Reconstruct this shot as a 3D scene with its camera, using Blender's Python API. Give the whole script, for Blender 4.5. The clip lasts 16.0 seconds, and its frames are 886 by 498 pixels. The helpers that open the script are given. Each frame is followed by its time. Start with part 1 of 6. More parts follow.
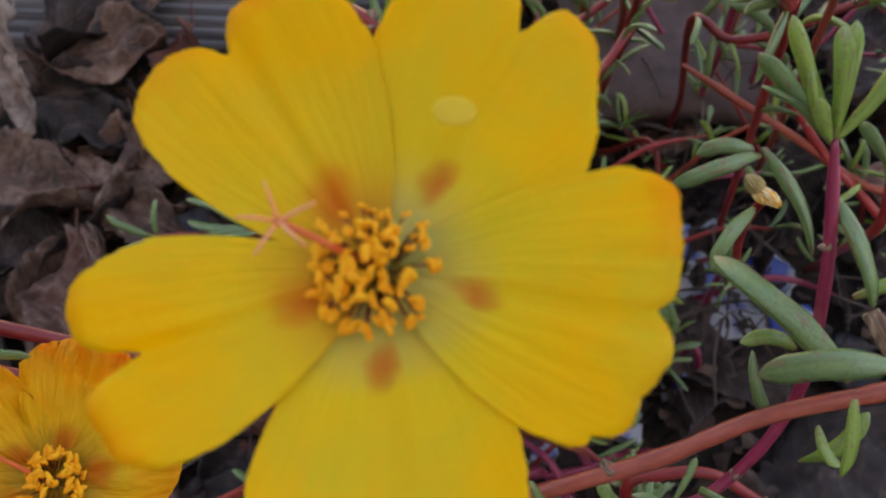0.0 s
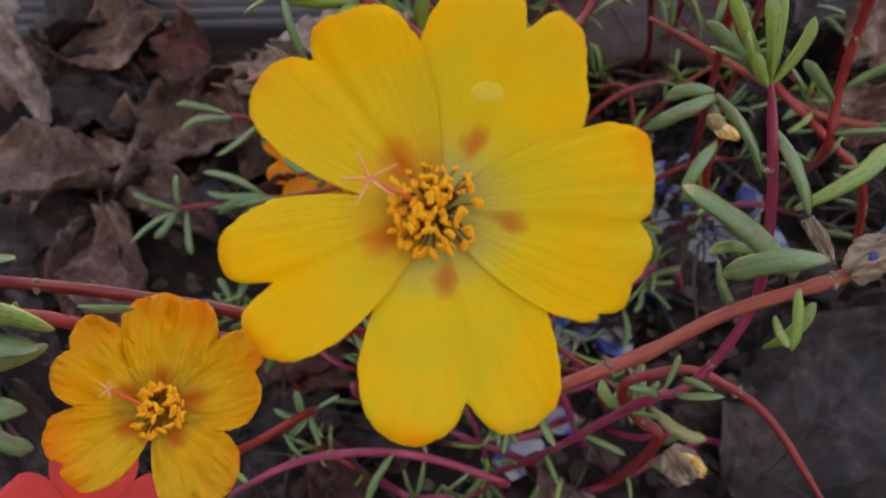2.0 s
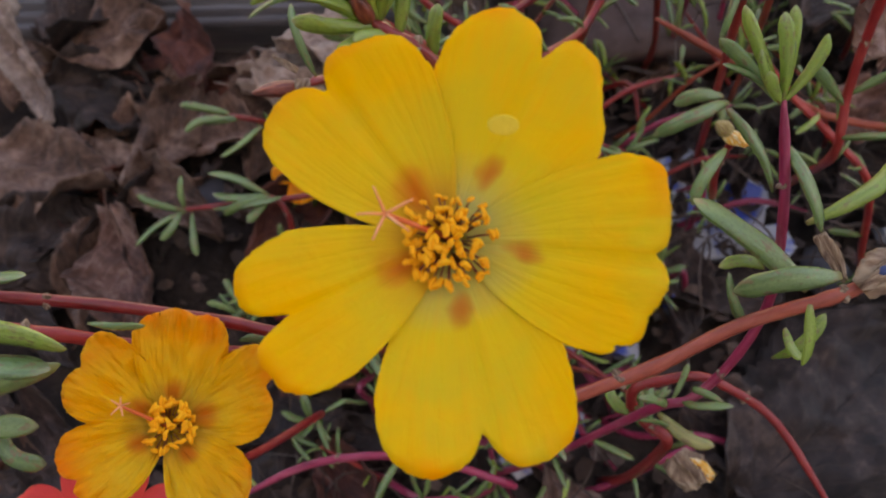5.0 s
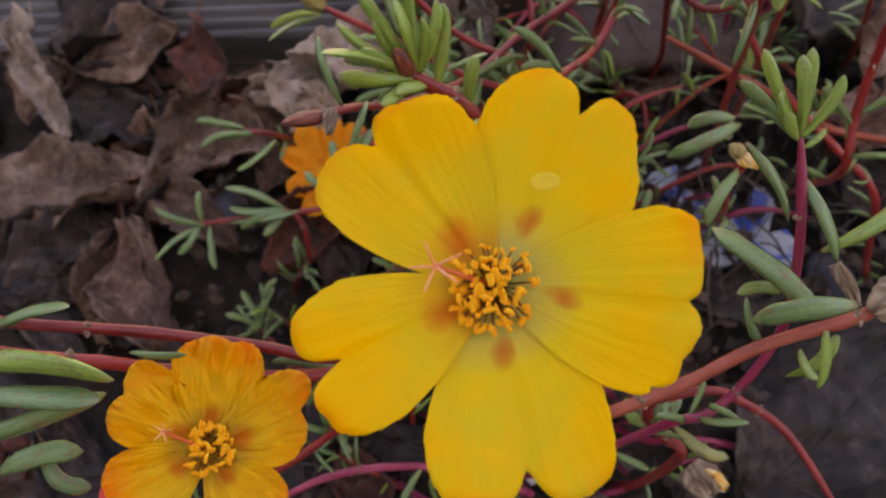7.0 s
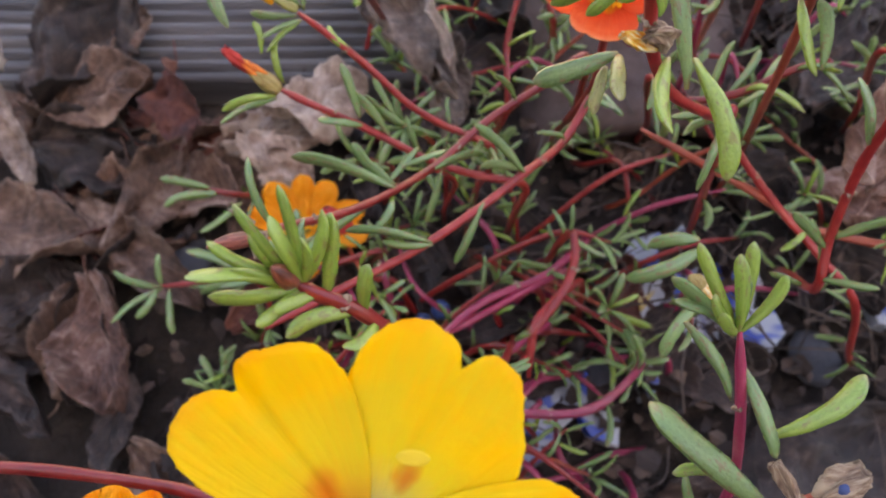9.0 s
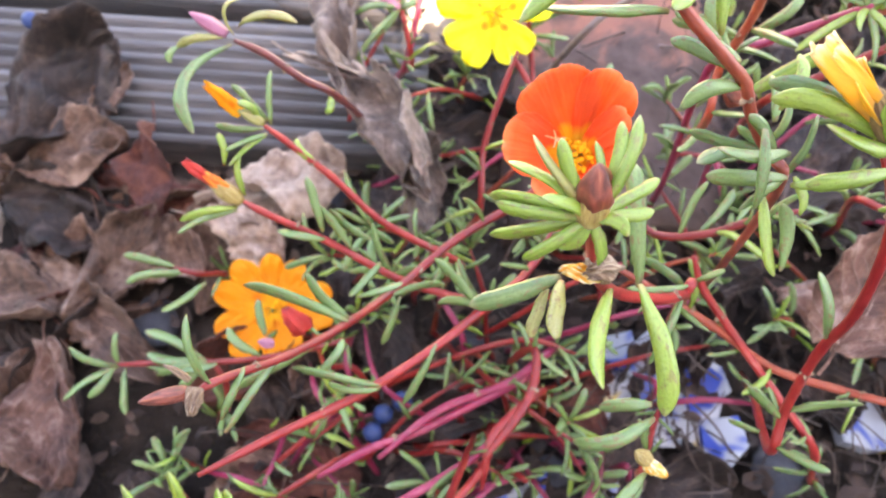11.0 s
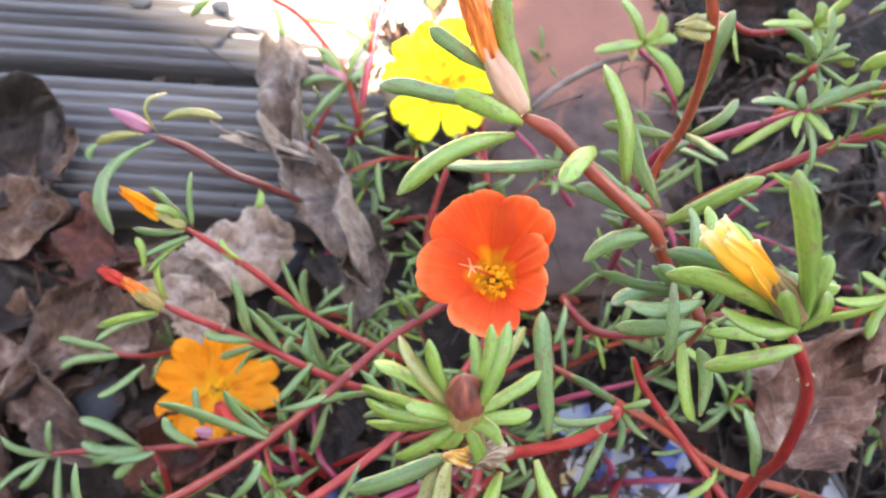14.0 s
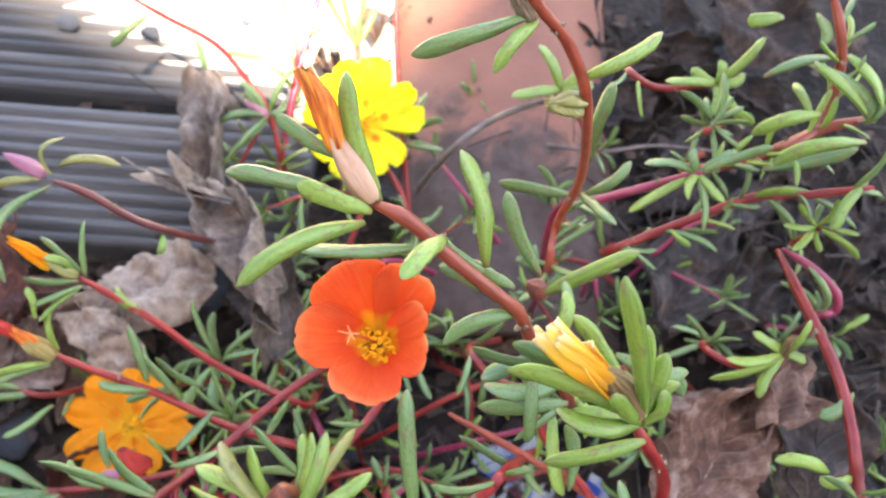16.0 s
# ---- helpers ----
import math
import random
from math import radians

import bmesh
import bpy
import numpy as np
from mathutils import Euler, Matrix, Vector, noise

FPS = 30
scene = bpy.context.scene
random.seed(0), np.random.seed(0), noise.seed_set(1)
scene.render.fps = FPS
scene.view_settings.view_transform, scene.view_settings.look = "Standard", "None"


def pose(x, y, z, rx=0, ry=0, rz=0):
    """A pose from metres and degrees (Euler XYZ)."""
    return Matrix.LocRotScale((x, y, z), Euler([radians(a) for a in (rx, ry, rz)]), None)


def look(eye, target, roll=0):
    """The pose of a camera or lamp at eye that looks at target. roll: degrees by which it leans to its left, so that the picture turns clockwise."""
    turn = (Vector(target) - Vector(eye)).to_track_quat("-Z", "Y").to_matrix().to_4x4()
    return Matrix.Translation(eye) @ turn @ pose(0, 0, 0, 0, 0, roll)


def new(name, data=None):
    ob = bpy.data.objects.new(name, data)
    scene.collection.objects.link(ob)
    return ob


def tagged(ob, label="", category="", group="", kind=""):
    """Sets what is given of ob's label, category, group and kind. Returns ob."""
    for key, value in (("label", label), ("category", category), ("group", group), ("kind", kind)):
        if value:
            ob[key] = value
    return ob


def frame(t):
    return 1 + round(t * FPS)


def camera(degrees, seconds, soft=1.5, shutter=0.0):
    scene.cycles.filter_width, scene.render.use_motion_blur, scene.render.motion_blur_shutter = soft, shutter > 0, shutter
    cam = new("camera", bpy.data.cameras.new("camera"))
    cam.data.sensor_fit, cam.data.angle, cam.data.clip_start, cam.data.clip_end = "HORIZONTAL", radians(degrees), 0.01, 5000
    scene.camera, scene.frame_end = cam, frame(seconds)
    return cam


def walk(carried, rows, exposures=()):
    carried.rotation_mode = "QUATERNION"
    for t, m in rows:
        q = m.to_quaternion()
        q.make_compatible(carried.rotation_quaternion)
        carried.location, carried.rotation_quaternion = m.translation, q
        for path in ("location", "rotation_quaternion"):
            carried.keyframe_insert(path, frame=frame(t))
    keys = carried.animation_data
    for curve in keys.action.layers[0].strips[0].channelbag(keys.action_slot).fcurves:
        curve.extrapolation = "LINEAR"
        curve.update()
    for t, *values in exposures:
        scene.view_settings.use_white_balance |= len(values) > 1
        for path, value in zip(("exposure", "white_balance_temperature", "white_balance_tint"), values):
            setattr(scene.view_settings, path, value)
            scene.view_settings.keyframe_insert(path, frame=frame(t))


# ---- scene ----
cam = camera(58, 16.0, soft=2.0)
cam.data.dof.use_dof, cam.data.dof.focus_distance, cam.data.dof.aperture_fstop = True, 0.14, 30.0
# seconds, place in metres, Euler angles in degrees
PATH = [
    (0, 0.01492, 0.00460, 0.30483, 26.780, -0.938, 5.243),
    (0.5, 0.02118, -0.00509, 0.30252, 28.540, 0.957, 6.508),
    (1, 0.00912, -0.01128, 0.31564, 26.068, -1.467, 5.466),
    (1.5, 0.01221, -0.01023, 0.33204, 24.834, -1.317, 3.515),
    (2, 0.00810, -0.00986, 0.32966, 23.562, -0.208, 0.740),
    (2.5, 0.00393, -0.01495, 0.32896, 24.233, 0.291, 0.567),
    (3, 0.00023, -0.01193, 0.32945, 22.873, 0.003, 0.043),
    (3.5, 0.00651, -0.00610, 0.33004, 22.415, -0.246, 0.186),
    (5.8, 0.00602, -0.00280, 0.33357, 22.558, 0.018, 0.644),
    (6, 0.00812, -0.00208, 0.33419, 22.565, -0.175, 0.656),
    (6.5, -0.00077, -0.00270, 0.33607, 22.594, -0.129, 0.187),
    (7, 0.00000, -0.00000, 0.34000, 22.000, 0.000, 0.000),
    (7.5, -0.00364, 0.00718, 0.34089, 21.192, -0.052, -0.054),
    (8, 0.00597, 0.01093, 0.33894, 22.302, -0.656, 1.836),
    (8.5, 0.01424, 0.02266, 0.34020, 21.613, -0.141, 1.845),
    (9, 0.01684, 0.03572, 0.34211, 21.046, -0.001, 2.396),
    (9.5, 0.02010, 0.04548, 0.34721, 21.376, -0.833, 3.874),
    (10, 0.02430, 0.05372, 0.35023, 21.117, -1.164, 4.561),
    (10.2, 0.02380, 0.05816, 0.35157, 21.128, -1.551, 4.872),
    (12.3, 0.03444, 0.08868, 0.34926, 21.101, -1.706, 6.441),
    (12.5, 0.03608, 0.09109, 0.34901, 21.203, -1.723, 6.190),
    (13, 0.03617, 0.09507, 0.34686, 21.478, -1.892, 6.033),
    (13.5, 0.04074, 0.09982, 0.34955, 21.746, -2.040, 6.016),
    (14, 0.03996, 0.10157, 0.35343, 21.933, -2.064, 5.555),
    (14.5, 0.03734, 0.10580, 0.35696, 21.998, -2.551, 5.724),
    (15, 0.04136, 0.11296, 0.35901, 21.980, -2.903, 5.862),
    (15.5, 0.05559, 0.11773, 0.35911, 21.919, -3.127, 5.493),
    (16, 0.05720, 0.11573, 0.35845, 22.363, -4.477, 5.408),
]
walk(cam, [(t, pose(*p)) for t, *p in PATH],
     exposures=[(0, 1.91, 8200, 18), (1.5, 1.97, 8500, 20), (3.5, 1.98, 8850, 23), (7.0, 2.03, 9150, 26), (8.0, 2.18, 8950, 25), (9.0, 2.69, 8500, 23), (9.5, 3.23, 8450, 24), (10.0, 3.68, 8500, 25), (12.5, 3.50, 7850, 14), (16.0, 3.17, 7800, 13)])

# ---- light: shade of an added unseen blocker, sun on the ground further back ----
SUN_EL, SUN_AZ = radians(66), radians(150)   # azimuth of the sun from +y, clockwise
sun_way = Vector((math.sin(SUN_AZ) * math.cos(SUN_EL), math.cos(SUN_AZ) * math.cos(SUN_EL), math.sin(SUN_EL)))
world = bpy.data.worlds.new("sky")
scene.world = world
world.use_nodes = True
wn = world.node_tree
sky = wn.nodes.new("ShaderNodeTexSky")
sky.sky_type, sky.sun_disc, sky.sun_elevation, sky.sun_rotation = "NISHITA", False, SUN_EL, SUN_AZ
wn.links.new(sky.outputs[0], wn.nodes["Background"].inputs[0])
wn.nodes["Background"].inputs[1].default_value = 0.12
sun = new("sun", bpy.data.lights.new("sun", "SUN"))
sun.data.energy, sun.data.angle, sun.data.color = 4.0, radians(0.55), (1.0, 0.95, 0.87)
sun.matrix_world = look(sun_way * 20, (0, 0, 0))


# ---- materials ----
def material(name, rough=0.6, metal=0.0):
    m = bpy.data.materials.new(name)
    m.use_nodes = True
    nt = m.node_tree
    b = nt.nodes["Principled BSDF"]
    b.inputs["Roughness"].default_value, b.inputs["Metallic"].default_value = rough, metal
    return m, nt, b


def node(nt, kind, **values):
    n = nt.nodes.new(kind)
    for k, v in values.items():
        if k in n.inputs:
            n.inputs[k].default_value = v
    return n


def ramp(nt, source, stops):
    r = nt.nodes.new("ShaderNodeValToRGB")
    el = r.color_ramp.elements
    while len(el) < len(stops):
        el.new(0.5)
    for e, (p, c) in zip(el, stops):
        e.position, e.color = p, (*c, 1)
    nt.links.new(source, r.inputs[0])
    return r.outputs[0]


def noise_out(nt, scale, detail=4, rough=0.55, where="Object", stretch=None, distortion=0.0):
    tc = nt.nodes.new("ShaderNodeTexCoord")
    n = node(nt, "ShaderNodeTexNoise", Scale=scale, Detail=detail, Roughness=rough, Distortion=distortion)
    src = tc.outputs[where]
    if stretch:
        mp = node(nt, "ShaderNodeMapping", Scale=stretch)
        nt.links.new(src, mp.inputs[0])
        src = mp.outputs[0]
    nt.links.new(src, n.inputs["Vector"])
    return n.outputs[0]


def mixed(nt, fac, a, b, mode="MIX"):
    m = nt.nodes.new("ShaderNodeMix")
    m.data_type, m.blend_type = "RGBA", mode
    for value, socket in ((fac, m.inputs[0]), (a, m.inputs[6]), (b, m.inputs[7])):
        if isinstance(value, (int, float)):
            socket.default_value = value
        elif isinstance(value, tuple):
            socket.default_value = (*value, 1)
        else:
            nt.links.new(value, socket)
    return m.outputs[2]


def mathed(nt, op, a, b=0.0, clamp=False):
    m = nt.nodes.new("ShaderNodeMath")
    m.operation, m.use_clamp = op, clamp
    for value, socket in ((a, m.inputs[0]), (b, m.inputs[1])):
        if isinstance(value, (int, float)):
            socket.default_value = value
        else:
            nt.links.new(value, socket)
    return m.outputs[0]


def bump(nt, bsdf, height, strength, distance):
    b = node(nt, "ShaderNodeBump", Strength=strength, Distance=distance)
    nt.links.new(height, b.inputs["Height"])
    nt.links.new(b.outputs[0], bsdf.inputs["Normal"])


def petal_material(name, centre, mid, outer, rim, blotch, crinkle=0.32, rim_from=0.95, veined=0.3, toned=0.98, throat=(0.18, 0.46), patch=(0.14, 0.23, 0.30)):
    """Runs along the petal by its UV map: u from the flower's heart to the rim, v across."""
    m, nt, b = material(name, 0.55)
    uv = nt.nodes.new("ShaderNodeUVMap")
    sep = nt.nodes.new("ShaderNodeSeparateXYZ")
    nt.links.new(uv.outputs[0], sep.inputs[0])
    u, v = sep.outputs[0], sep.outputs[1]
    wob = noise_out(nt, 90, 3)
    uu = mathed(nt, "ADD", u, mathed(nt, "MULTIPLY", mathed(nt, "SUBTRACT", wob, 0.5), 0.16))
    col = ramp(nt, uu, [(0.0, centre), (throat[0], centre), (throat[1], mid), (0.72, outer), (rim_from, outer), (1.0, rim)])
    tone = ramp(nt, noise_out(nt, 55, 3, distortion=0.4), [(0.40, (0, 0, 0)), (0.64, (1, 1, 1))])
    col = mixed(nt, mathed(nt, "MULTIPLY", tone, 0.7), col, (mid[0] * 0.84, min(mid[1] * toned, 1), mid[2] * 1.6))
    # veins that fan out from the heart
    st = node(nt, "ShaderNodeTexNoise", Scale=1.0, Detail=3.0)
    mp = node(nt, "ShaderNodeMapping", Scale=(2.5, 20.0, 1.0))
    nt.links.new(uv.outputs[0], mp.inputs[0])
    nt.links.new(mp.outputs[0], st.inputs["Vector"])
    vein = ramp(nt, st.outputs[0], [(0.45, (0, 0, 0)), (0.70, (1, 1, 1))])
    col = mixed(nt, mathed(nt, "MULTIPLY", mathed(nt, "MULTIPLY", vein, uu), veined), col, rim)
    # the dark blotch near the heart
    du = mathed(nt, "DIVIDE", mathed(nt, "SUBTRACT", uu, patch[2]), patch[0])
    dv = mathed(nt, "DIVIDE", mathed(nt, "SUBTRACT", mathed(nt, "ADD", v, mathed(nt, "MULTIPLY", mathed(nt, "SUBTRACT", noise_out(nt, 140, 2), 0.5), 0.3)), 0.5), patch[1])
    d2 = mathed(nt, "ADD", mathed(nt, "MULTIPLY", du, du), mathed(nt, "MULTIPLY", dv, dv))
    fac = mathed(nt, "SUBTRACT", 1.0, d2, clamp=True)
    col = mixed(nt, mathed(nt, "MULTIPLY", mathed(nt, "POWER", fac, 1.4), 0.8), col, blotch)
    nt.links.new(col, b.inputs["Base Color"])
    b.inputs["Subsurface Weight"].default_value = 0.25
    b.inputs["Subsurface Radius"].default_value = (0.004, 0.002, 0.0005)
    b.inputs["Subsurface Scale"].default_value = 0.5
    b.inputs["Specular IOR Level"].default_value = 0.12
    bump(nt, b, mathed(nt, "ADD", st.outputs[0], mathed(nt, "MULTIPLY", noise_out(nt, 260, 3, distortion=1.0), 0.6)), crinkle, 0.0008)
    return m


def leaf_material(name, dark, light, spots=0.6, rough=0.26):
    """Fleshy leaf, along x from base to tip: paler groove, speckles, brown scars, a pinkish base and a worn tip."""
    m, nt, b = material(name, rough)
    info = nt.nodes.new("ShaderNodeObjectInfo")
    tc = nt.nodes.new("ShaderNodeTexCoord")
    sep = nt.nodes.new("ShaderNodeSeparateXYZ")
    nt.links.new(tc.outputs["Object"], sep.inputs[0])
    shift = nt.nodes.new("ShaderNodeCombineXYZ")
    for k in range(3):
        nt.links.new(mathed(nt, "MULTIPLY", info.outputs["Random"], 37.0 + 11 * k), shift.inputs[k])
    mp = node(nt, "ShaderNodeMapping", Scale=(5.0, 1.6, 3.0))
    nt.links.new(tc.outputs["Object"], mp.inputs[0])
    add = nt.nodes.new("ShaderNodeVectorMath")
    nt.links.new(mp.outputs[0], add.inputs[0])
    nt.links.new(shift.outputs[0], add.inputs[1])

    def grain(scale, detail):
        n = node(nt, "ShaderNodeTexNoise", Scale=scale, Detail=detail, Roughness=0.6)
        nt.links.new(add.outputs[0], n.inputs["Vector"])
        return n.outputs[0]

    col = ramp(nt, info.outputs["Random"], [(0.0, dark), (1.0, light)])
    col = mixed(nt, mathed(nt, "MULTIPLY", grain(0.6, 3), 0.9), col, light)
    uvm = nt.nodes.new("ShaderNodeUVMap")
    suv = nt.nodes.new("ShaderNodeSeparateXYZ")
    nt.links.new(uvm.outputs[0], suv.inputs[0])
    across = mathed(nt, "ABSOLUTE", mathed(nt, "SUBTRACT", mathed(nt, "MULTIPLY", suv.outputs[1], 2.0), 1.0))
    groove = mathed(nt, "SUBTRACT", 1.0, mathed(nt, "MULTIPLY", across, 3.0), clamp=True)
    rim = mathed(nt, "MULTIPLY", mathed(nt, "SUBTRACT", mathed(nt, "ADD", across, mathed(nt, "MULTIPLY", grain(1.2, 2), 0.2)), 0.97, clamp=True), 6.0, clamp=True)
    col = mixed(nt, mathed(nt, "MULTIPLY", rim, 0.45), col, tuple(min(c * 1.6 + 0.03, 1) for c in light))
    col = mixed(nt, mathed(nt, "MULTIPLY", groove, 0.22), col, tuple(min(c * 1.5, 1) for c in light))
    fine = ramp(nt, grain(6.0, 4), [(0.0, (0, 0, 0)), (0.52, (0, 0, 0)), (0.70, (1, 1, 1))])
    col = mixed(nt, mathed(nt, "MULTIPLY", fine, 0.30), col, tuple(c * 0.40 for c in dark))
    worn = ramp(nt, grain(1.5, 4), [(0.0, (0, 0, 0)), (0.55, (0, 0, 0)), (0.64, (1, 1, 1))])
    col = mixed(nt, mathed(nt, "MULTIPLY", worn, spots), col, (0.20, 0.11, 0.055))
    foot = mathed(nt, "SUBTRACT", 1.0, mathed(nt, "MULTIPLY", sep.outputs[0], 9.0), clamp=True)
    col = mixed(nt, mathed(nt, "MULTIPLY", foot, 0.5), col, (0.32, 0.16, 0.10))
    tip = mathed(nt, "MULTIPLY", mathed(nt, "SUBTRACT", mathed(nt, "ADD", sep.outputs[0], mathed(nt, "MULTIPLY", grain(0.9, 2), 0.14)), 0.99, clamp=True), 9.0, clamp=True)
    col = mixed(nt, mathed(nt, "MULTIPLY", tip, 0.6), col, (0.30, 0.26, 0.15))
    nt.links.new(col, b.inputs["Base Color"])
    b.inputs["Subsurface Weight"].default_value = 0.2
    b.inputs["Subsurface Radius"].default_value = (0.002, 0.004, 0.0008)
    b.inputs["Coat Weight"].default_value, b.inputs["Coat Roughness"].default_value = 0.35, 0.22
    b.inputs["Subsurface Scale"].default_value = 0.4
    bump(nt, b, grain(4.0, 4), 0.22, 0.025)
    return m


def plain_material(name, stops, scale, rough=0.6, depth=0.3, distance=0.001, spread=None, detail=5, stretch=None, fine=None):
    """Noise between the stops; spread: how far objects differ among themselves."""
    m, nt, b = material(name, rough)
    n = noise_out(nt, scale, detail, stretch=stretch)
    col = ramp(nt, n, stops)
    if spread:
        info = nt.nodes.new("ShaderNodeObjectInfo")
        hsv = node(nt, "ShaderNodeHueSaturation")
        nt.links.new(mathed(nt, "ADD", 1 - spread, mathed(nt, "MULTIPLY", info.outputs["Random"], 2 * spread)), hsv.inputs["Value"])
        nt.links.new(col, hsv.inputs["Color"])
        col = hsv.outputs[0]
    nt.links.new(col, b.inputs["Base Color"])
    bump(nt, b, noise_out(nt, fine or scale * 2.5, 5, stretch=stretch), depth, distance)
    return m


def striped_material(name, stops, across=9.0, rough=0.5, spread=0.0, along=1.4, soft=0.2, relief=0.7):
    """Folds that run along a withered petal or a sheath; u runs along, v round it."""
    m, nt, b = material(name, rough)
    uv = nt.nodes.new("ShaderNodeUVMap")
    mp = node(nt, "ShaderNodeMapping", Scale=(along, across, 1.0))
    nt.links.new(uv.outputs[0], mp.inputs[0])
    n = node(nt, "ShaderNodeTexNoise", Scale=1.0, Detail=4.0, Roughness=0.6, Distortion=0.5)
    nt.links.new(mp.outputs[0], n.inputs["Vector"])
    fine = noise_out(nt, 320, 4)
    v = mathed(nt, "ADD", n.outputs[0], mathed(nt, "MULTIPLY", mathed(nt, "SUBTRACT", fine, 0.5), 0.25))
    hsv = node(nt, "ShaderNodeHueSaturation")
    info = nt.nodes.new("ShaderNodeObjectInfo")
    nt.links.new(mathed(nt, "ADD", 1 - spread, mathed(nt, "MULTIPLY", info.outputs["Random"], 2 * spread)), hsv.inputs["Value"])
    nt.links.new(ramp(nt, v, stops), hsv.inputs["Color"])
    nt.links.new(hsv.outputs[0], b.inputs["Base Color"])
    b.inputs["Subsurface Weight"].default_value = soft
    b.inputs["Subsurface Radius"].default_value = (0.003, 0.002, 0.001)
    b.inputs["Subsurface Scale"].default_value = 0.4
    bump(nt, b, v, relief, 0.0009)
    return m


yellow_petal = petal_material("yellow_petal", (0.40, 0.40, 0.13), (0.74, 0.48, 0.011), (0.86, 0.43, 0.004), (0.92, 0.30, 0.002), (0.50, 0.10, 0.006), rim_from=0.90, toned=0.96, throat=(0.16, 0.42), patch=(0.115, 0.13, 0.33))
yellow_petal_warm = petal_material("yellow_petal_warm", (0.62, 0.28, 0.02), (0.77, 0.465, 0.010), (0.87, 0.42, 0.003), (0.90, 0.29, 0.002), (0.58, 0.10, 0.004), rim_from=0.90, toned=0.96, throat=(0.20, 0.46), patch=(0.15, 0.24, 0.27))
amber_petal = petal_material("amber_petal", (0.42, 0.24, 0.03), (0.84, 0.40, 0.012), (0.88, 0.34, 0.008), (0.84, 0.15, 0.004), (0.60, 0.11, 0.005), 1.0, 0.72, 0.05)
orange_petal = petal_material("orange_petal", (0.84, 0.40, 0.02), (0.89, 0.245, 0.010), (0.90, 0.265, 0.014), (0.89, 0.24, 0.010), (0.70, 0.13, 0.005))
vermilion_petal = petal_material("vermilion_petal", (0.82, 0.46, 0.02), (0.84, 0.070, 0.010), (0.88, 0.115, 0.03), (0.92, 0.25, 0.10), (0.84, 0.30, 0.015), 0.32, 0.86, 0.22, 0.7, (0.22, 0.35))
lemon_petal = petal_material("lemon_petal", (0.80, 0.60, 0.03), (0.88, 0.75, 0.02), (0.90, 0.80, 0.03), (0.88, 0.70, 0.02), (0.62, 0.07, 0.005))
red_petal = petal_material("red_petal", (0.6, 0.1, 0.03), (0.75, 0.05, 0.04), (0.78, 0.07, 0.06), (0.8, 0.1, 0.08), (0.6, 0.03, 0.03))
leaf_grey = leaf_material("grey_green_leaf", (0.060, 0.125, 0.045), (0.155, 0.245, 0.078))
leaf_fresh = leaf_material("fresh_green_leaf", (0.105, 0.195, 0.028), (0.24, 0.345, 0.058), 0.5)
leaf_old = leaf_material("ageing_leaf", (0.17, 0.18, 0.045), (0.30, 0.28, 0.09), 0.6)
stem_red = striped_material("red_stem", [(0.25, (0.15, 0.007, 0.009)), (0.50, (0.27, 0.018, 0.017)), (0.68, (0.34, 0.040, 0.030)), (0.84, (0.43, 0.14, 0.10))], 1.6, 0.32, 0.25, 0.8, 0.10, 0.25)
stem_magenta = striped_material("magenta_stem", [(0.25, (0.17, 0.010, 0.034)), (0.5, (0.29, 0.024, 0.066)), (0.80, (0.40, 0.09, 0.13))], 1.6, 0.32, 0.25, 0.8, 0.10, 0.25)
stem_dark = striped_material("dark_red_stem", [(0.25, (0.07, 0.012, 0.012)), (0.50, (0.13, 0.028, 0.026)), (0.68, (0.18, 0.048, 0.042)), (0.84, (0.26, 0.11, 0.09))], 1.6, 0.36, 0.25, 0.8, 0.10, 0.25)
stem_brown = striped_material("brown_red_stem", [(0.25, (0.18, 0.028, 0.014)), (0.50, (0.31, 0.056, 0.030)), (0.68, (0.38, 0.085, 0.048)), (0.84, (0.47, 0.19, 0.12))], 1.6, 0.32, 0.25, 0.8, 0.10, 0.25)
twig_grey = plain_material("grey_twig", [(0.3, (0.10, 0.07, 0.06)), (0.8, (0.26, 0.20, 0.18))], 90, 0.8, 0.4, 0.0008)
anther = plain_material("pollen_yellow", [(0.3, (0.95, 0.36, 0.004)), (0.8, (0.98, 0.50, 0.008))], 400, 0.8, 0.5, 0.0005)
filament = plain_material("dark_filament", [(0.3, (0.16, 0.03, 0.01)), (0.8, (0.30, 0.08, 0.02))], 300, 0.5)
pistil_red = plain_material("coral_pistil", [(0.3, (0.85, 0.26, 0.08)), (0.8, (0.88, 0.42, 0.22))], 300, 0.5)
bud_red = striped_material("bud_red", [(0.34, (0.075, 0.018, 0.012)), (0.47, (0.20, 0.045, 0.028)), (0.58, (0.31, 0.09, 0.048)), (0.72, (0.44, 0.20, 0.11))], 2.5, 0.38, relief=0.35)
bud_pink = plain_material("bud_pink", [(0.25, (0.24, 0.06, 0.12)), (0.8, (0.46, 0.20, 0.27))], 120, 0.4, 0.3, 0.0006)


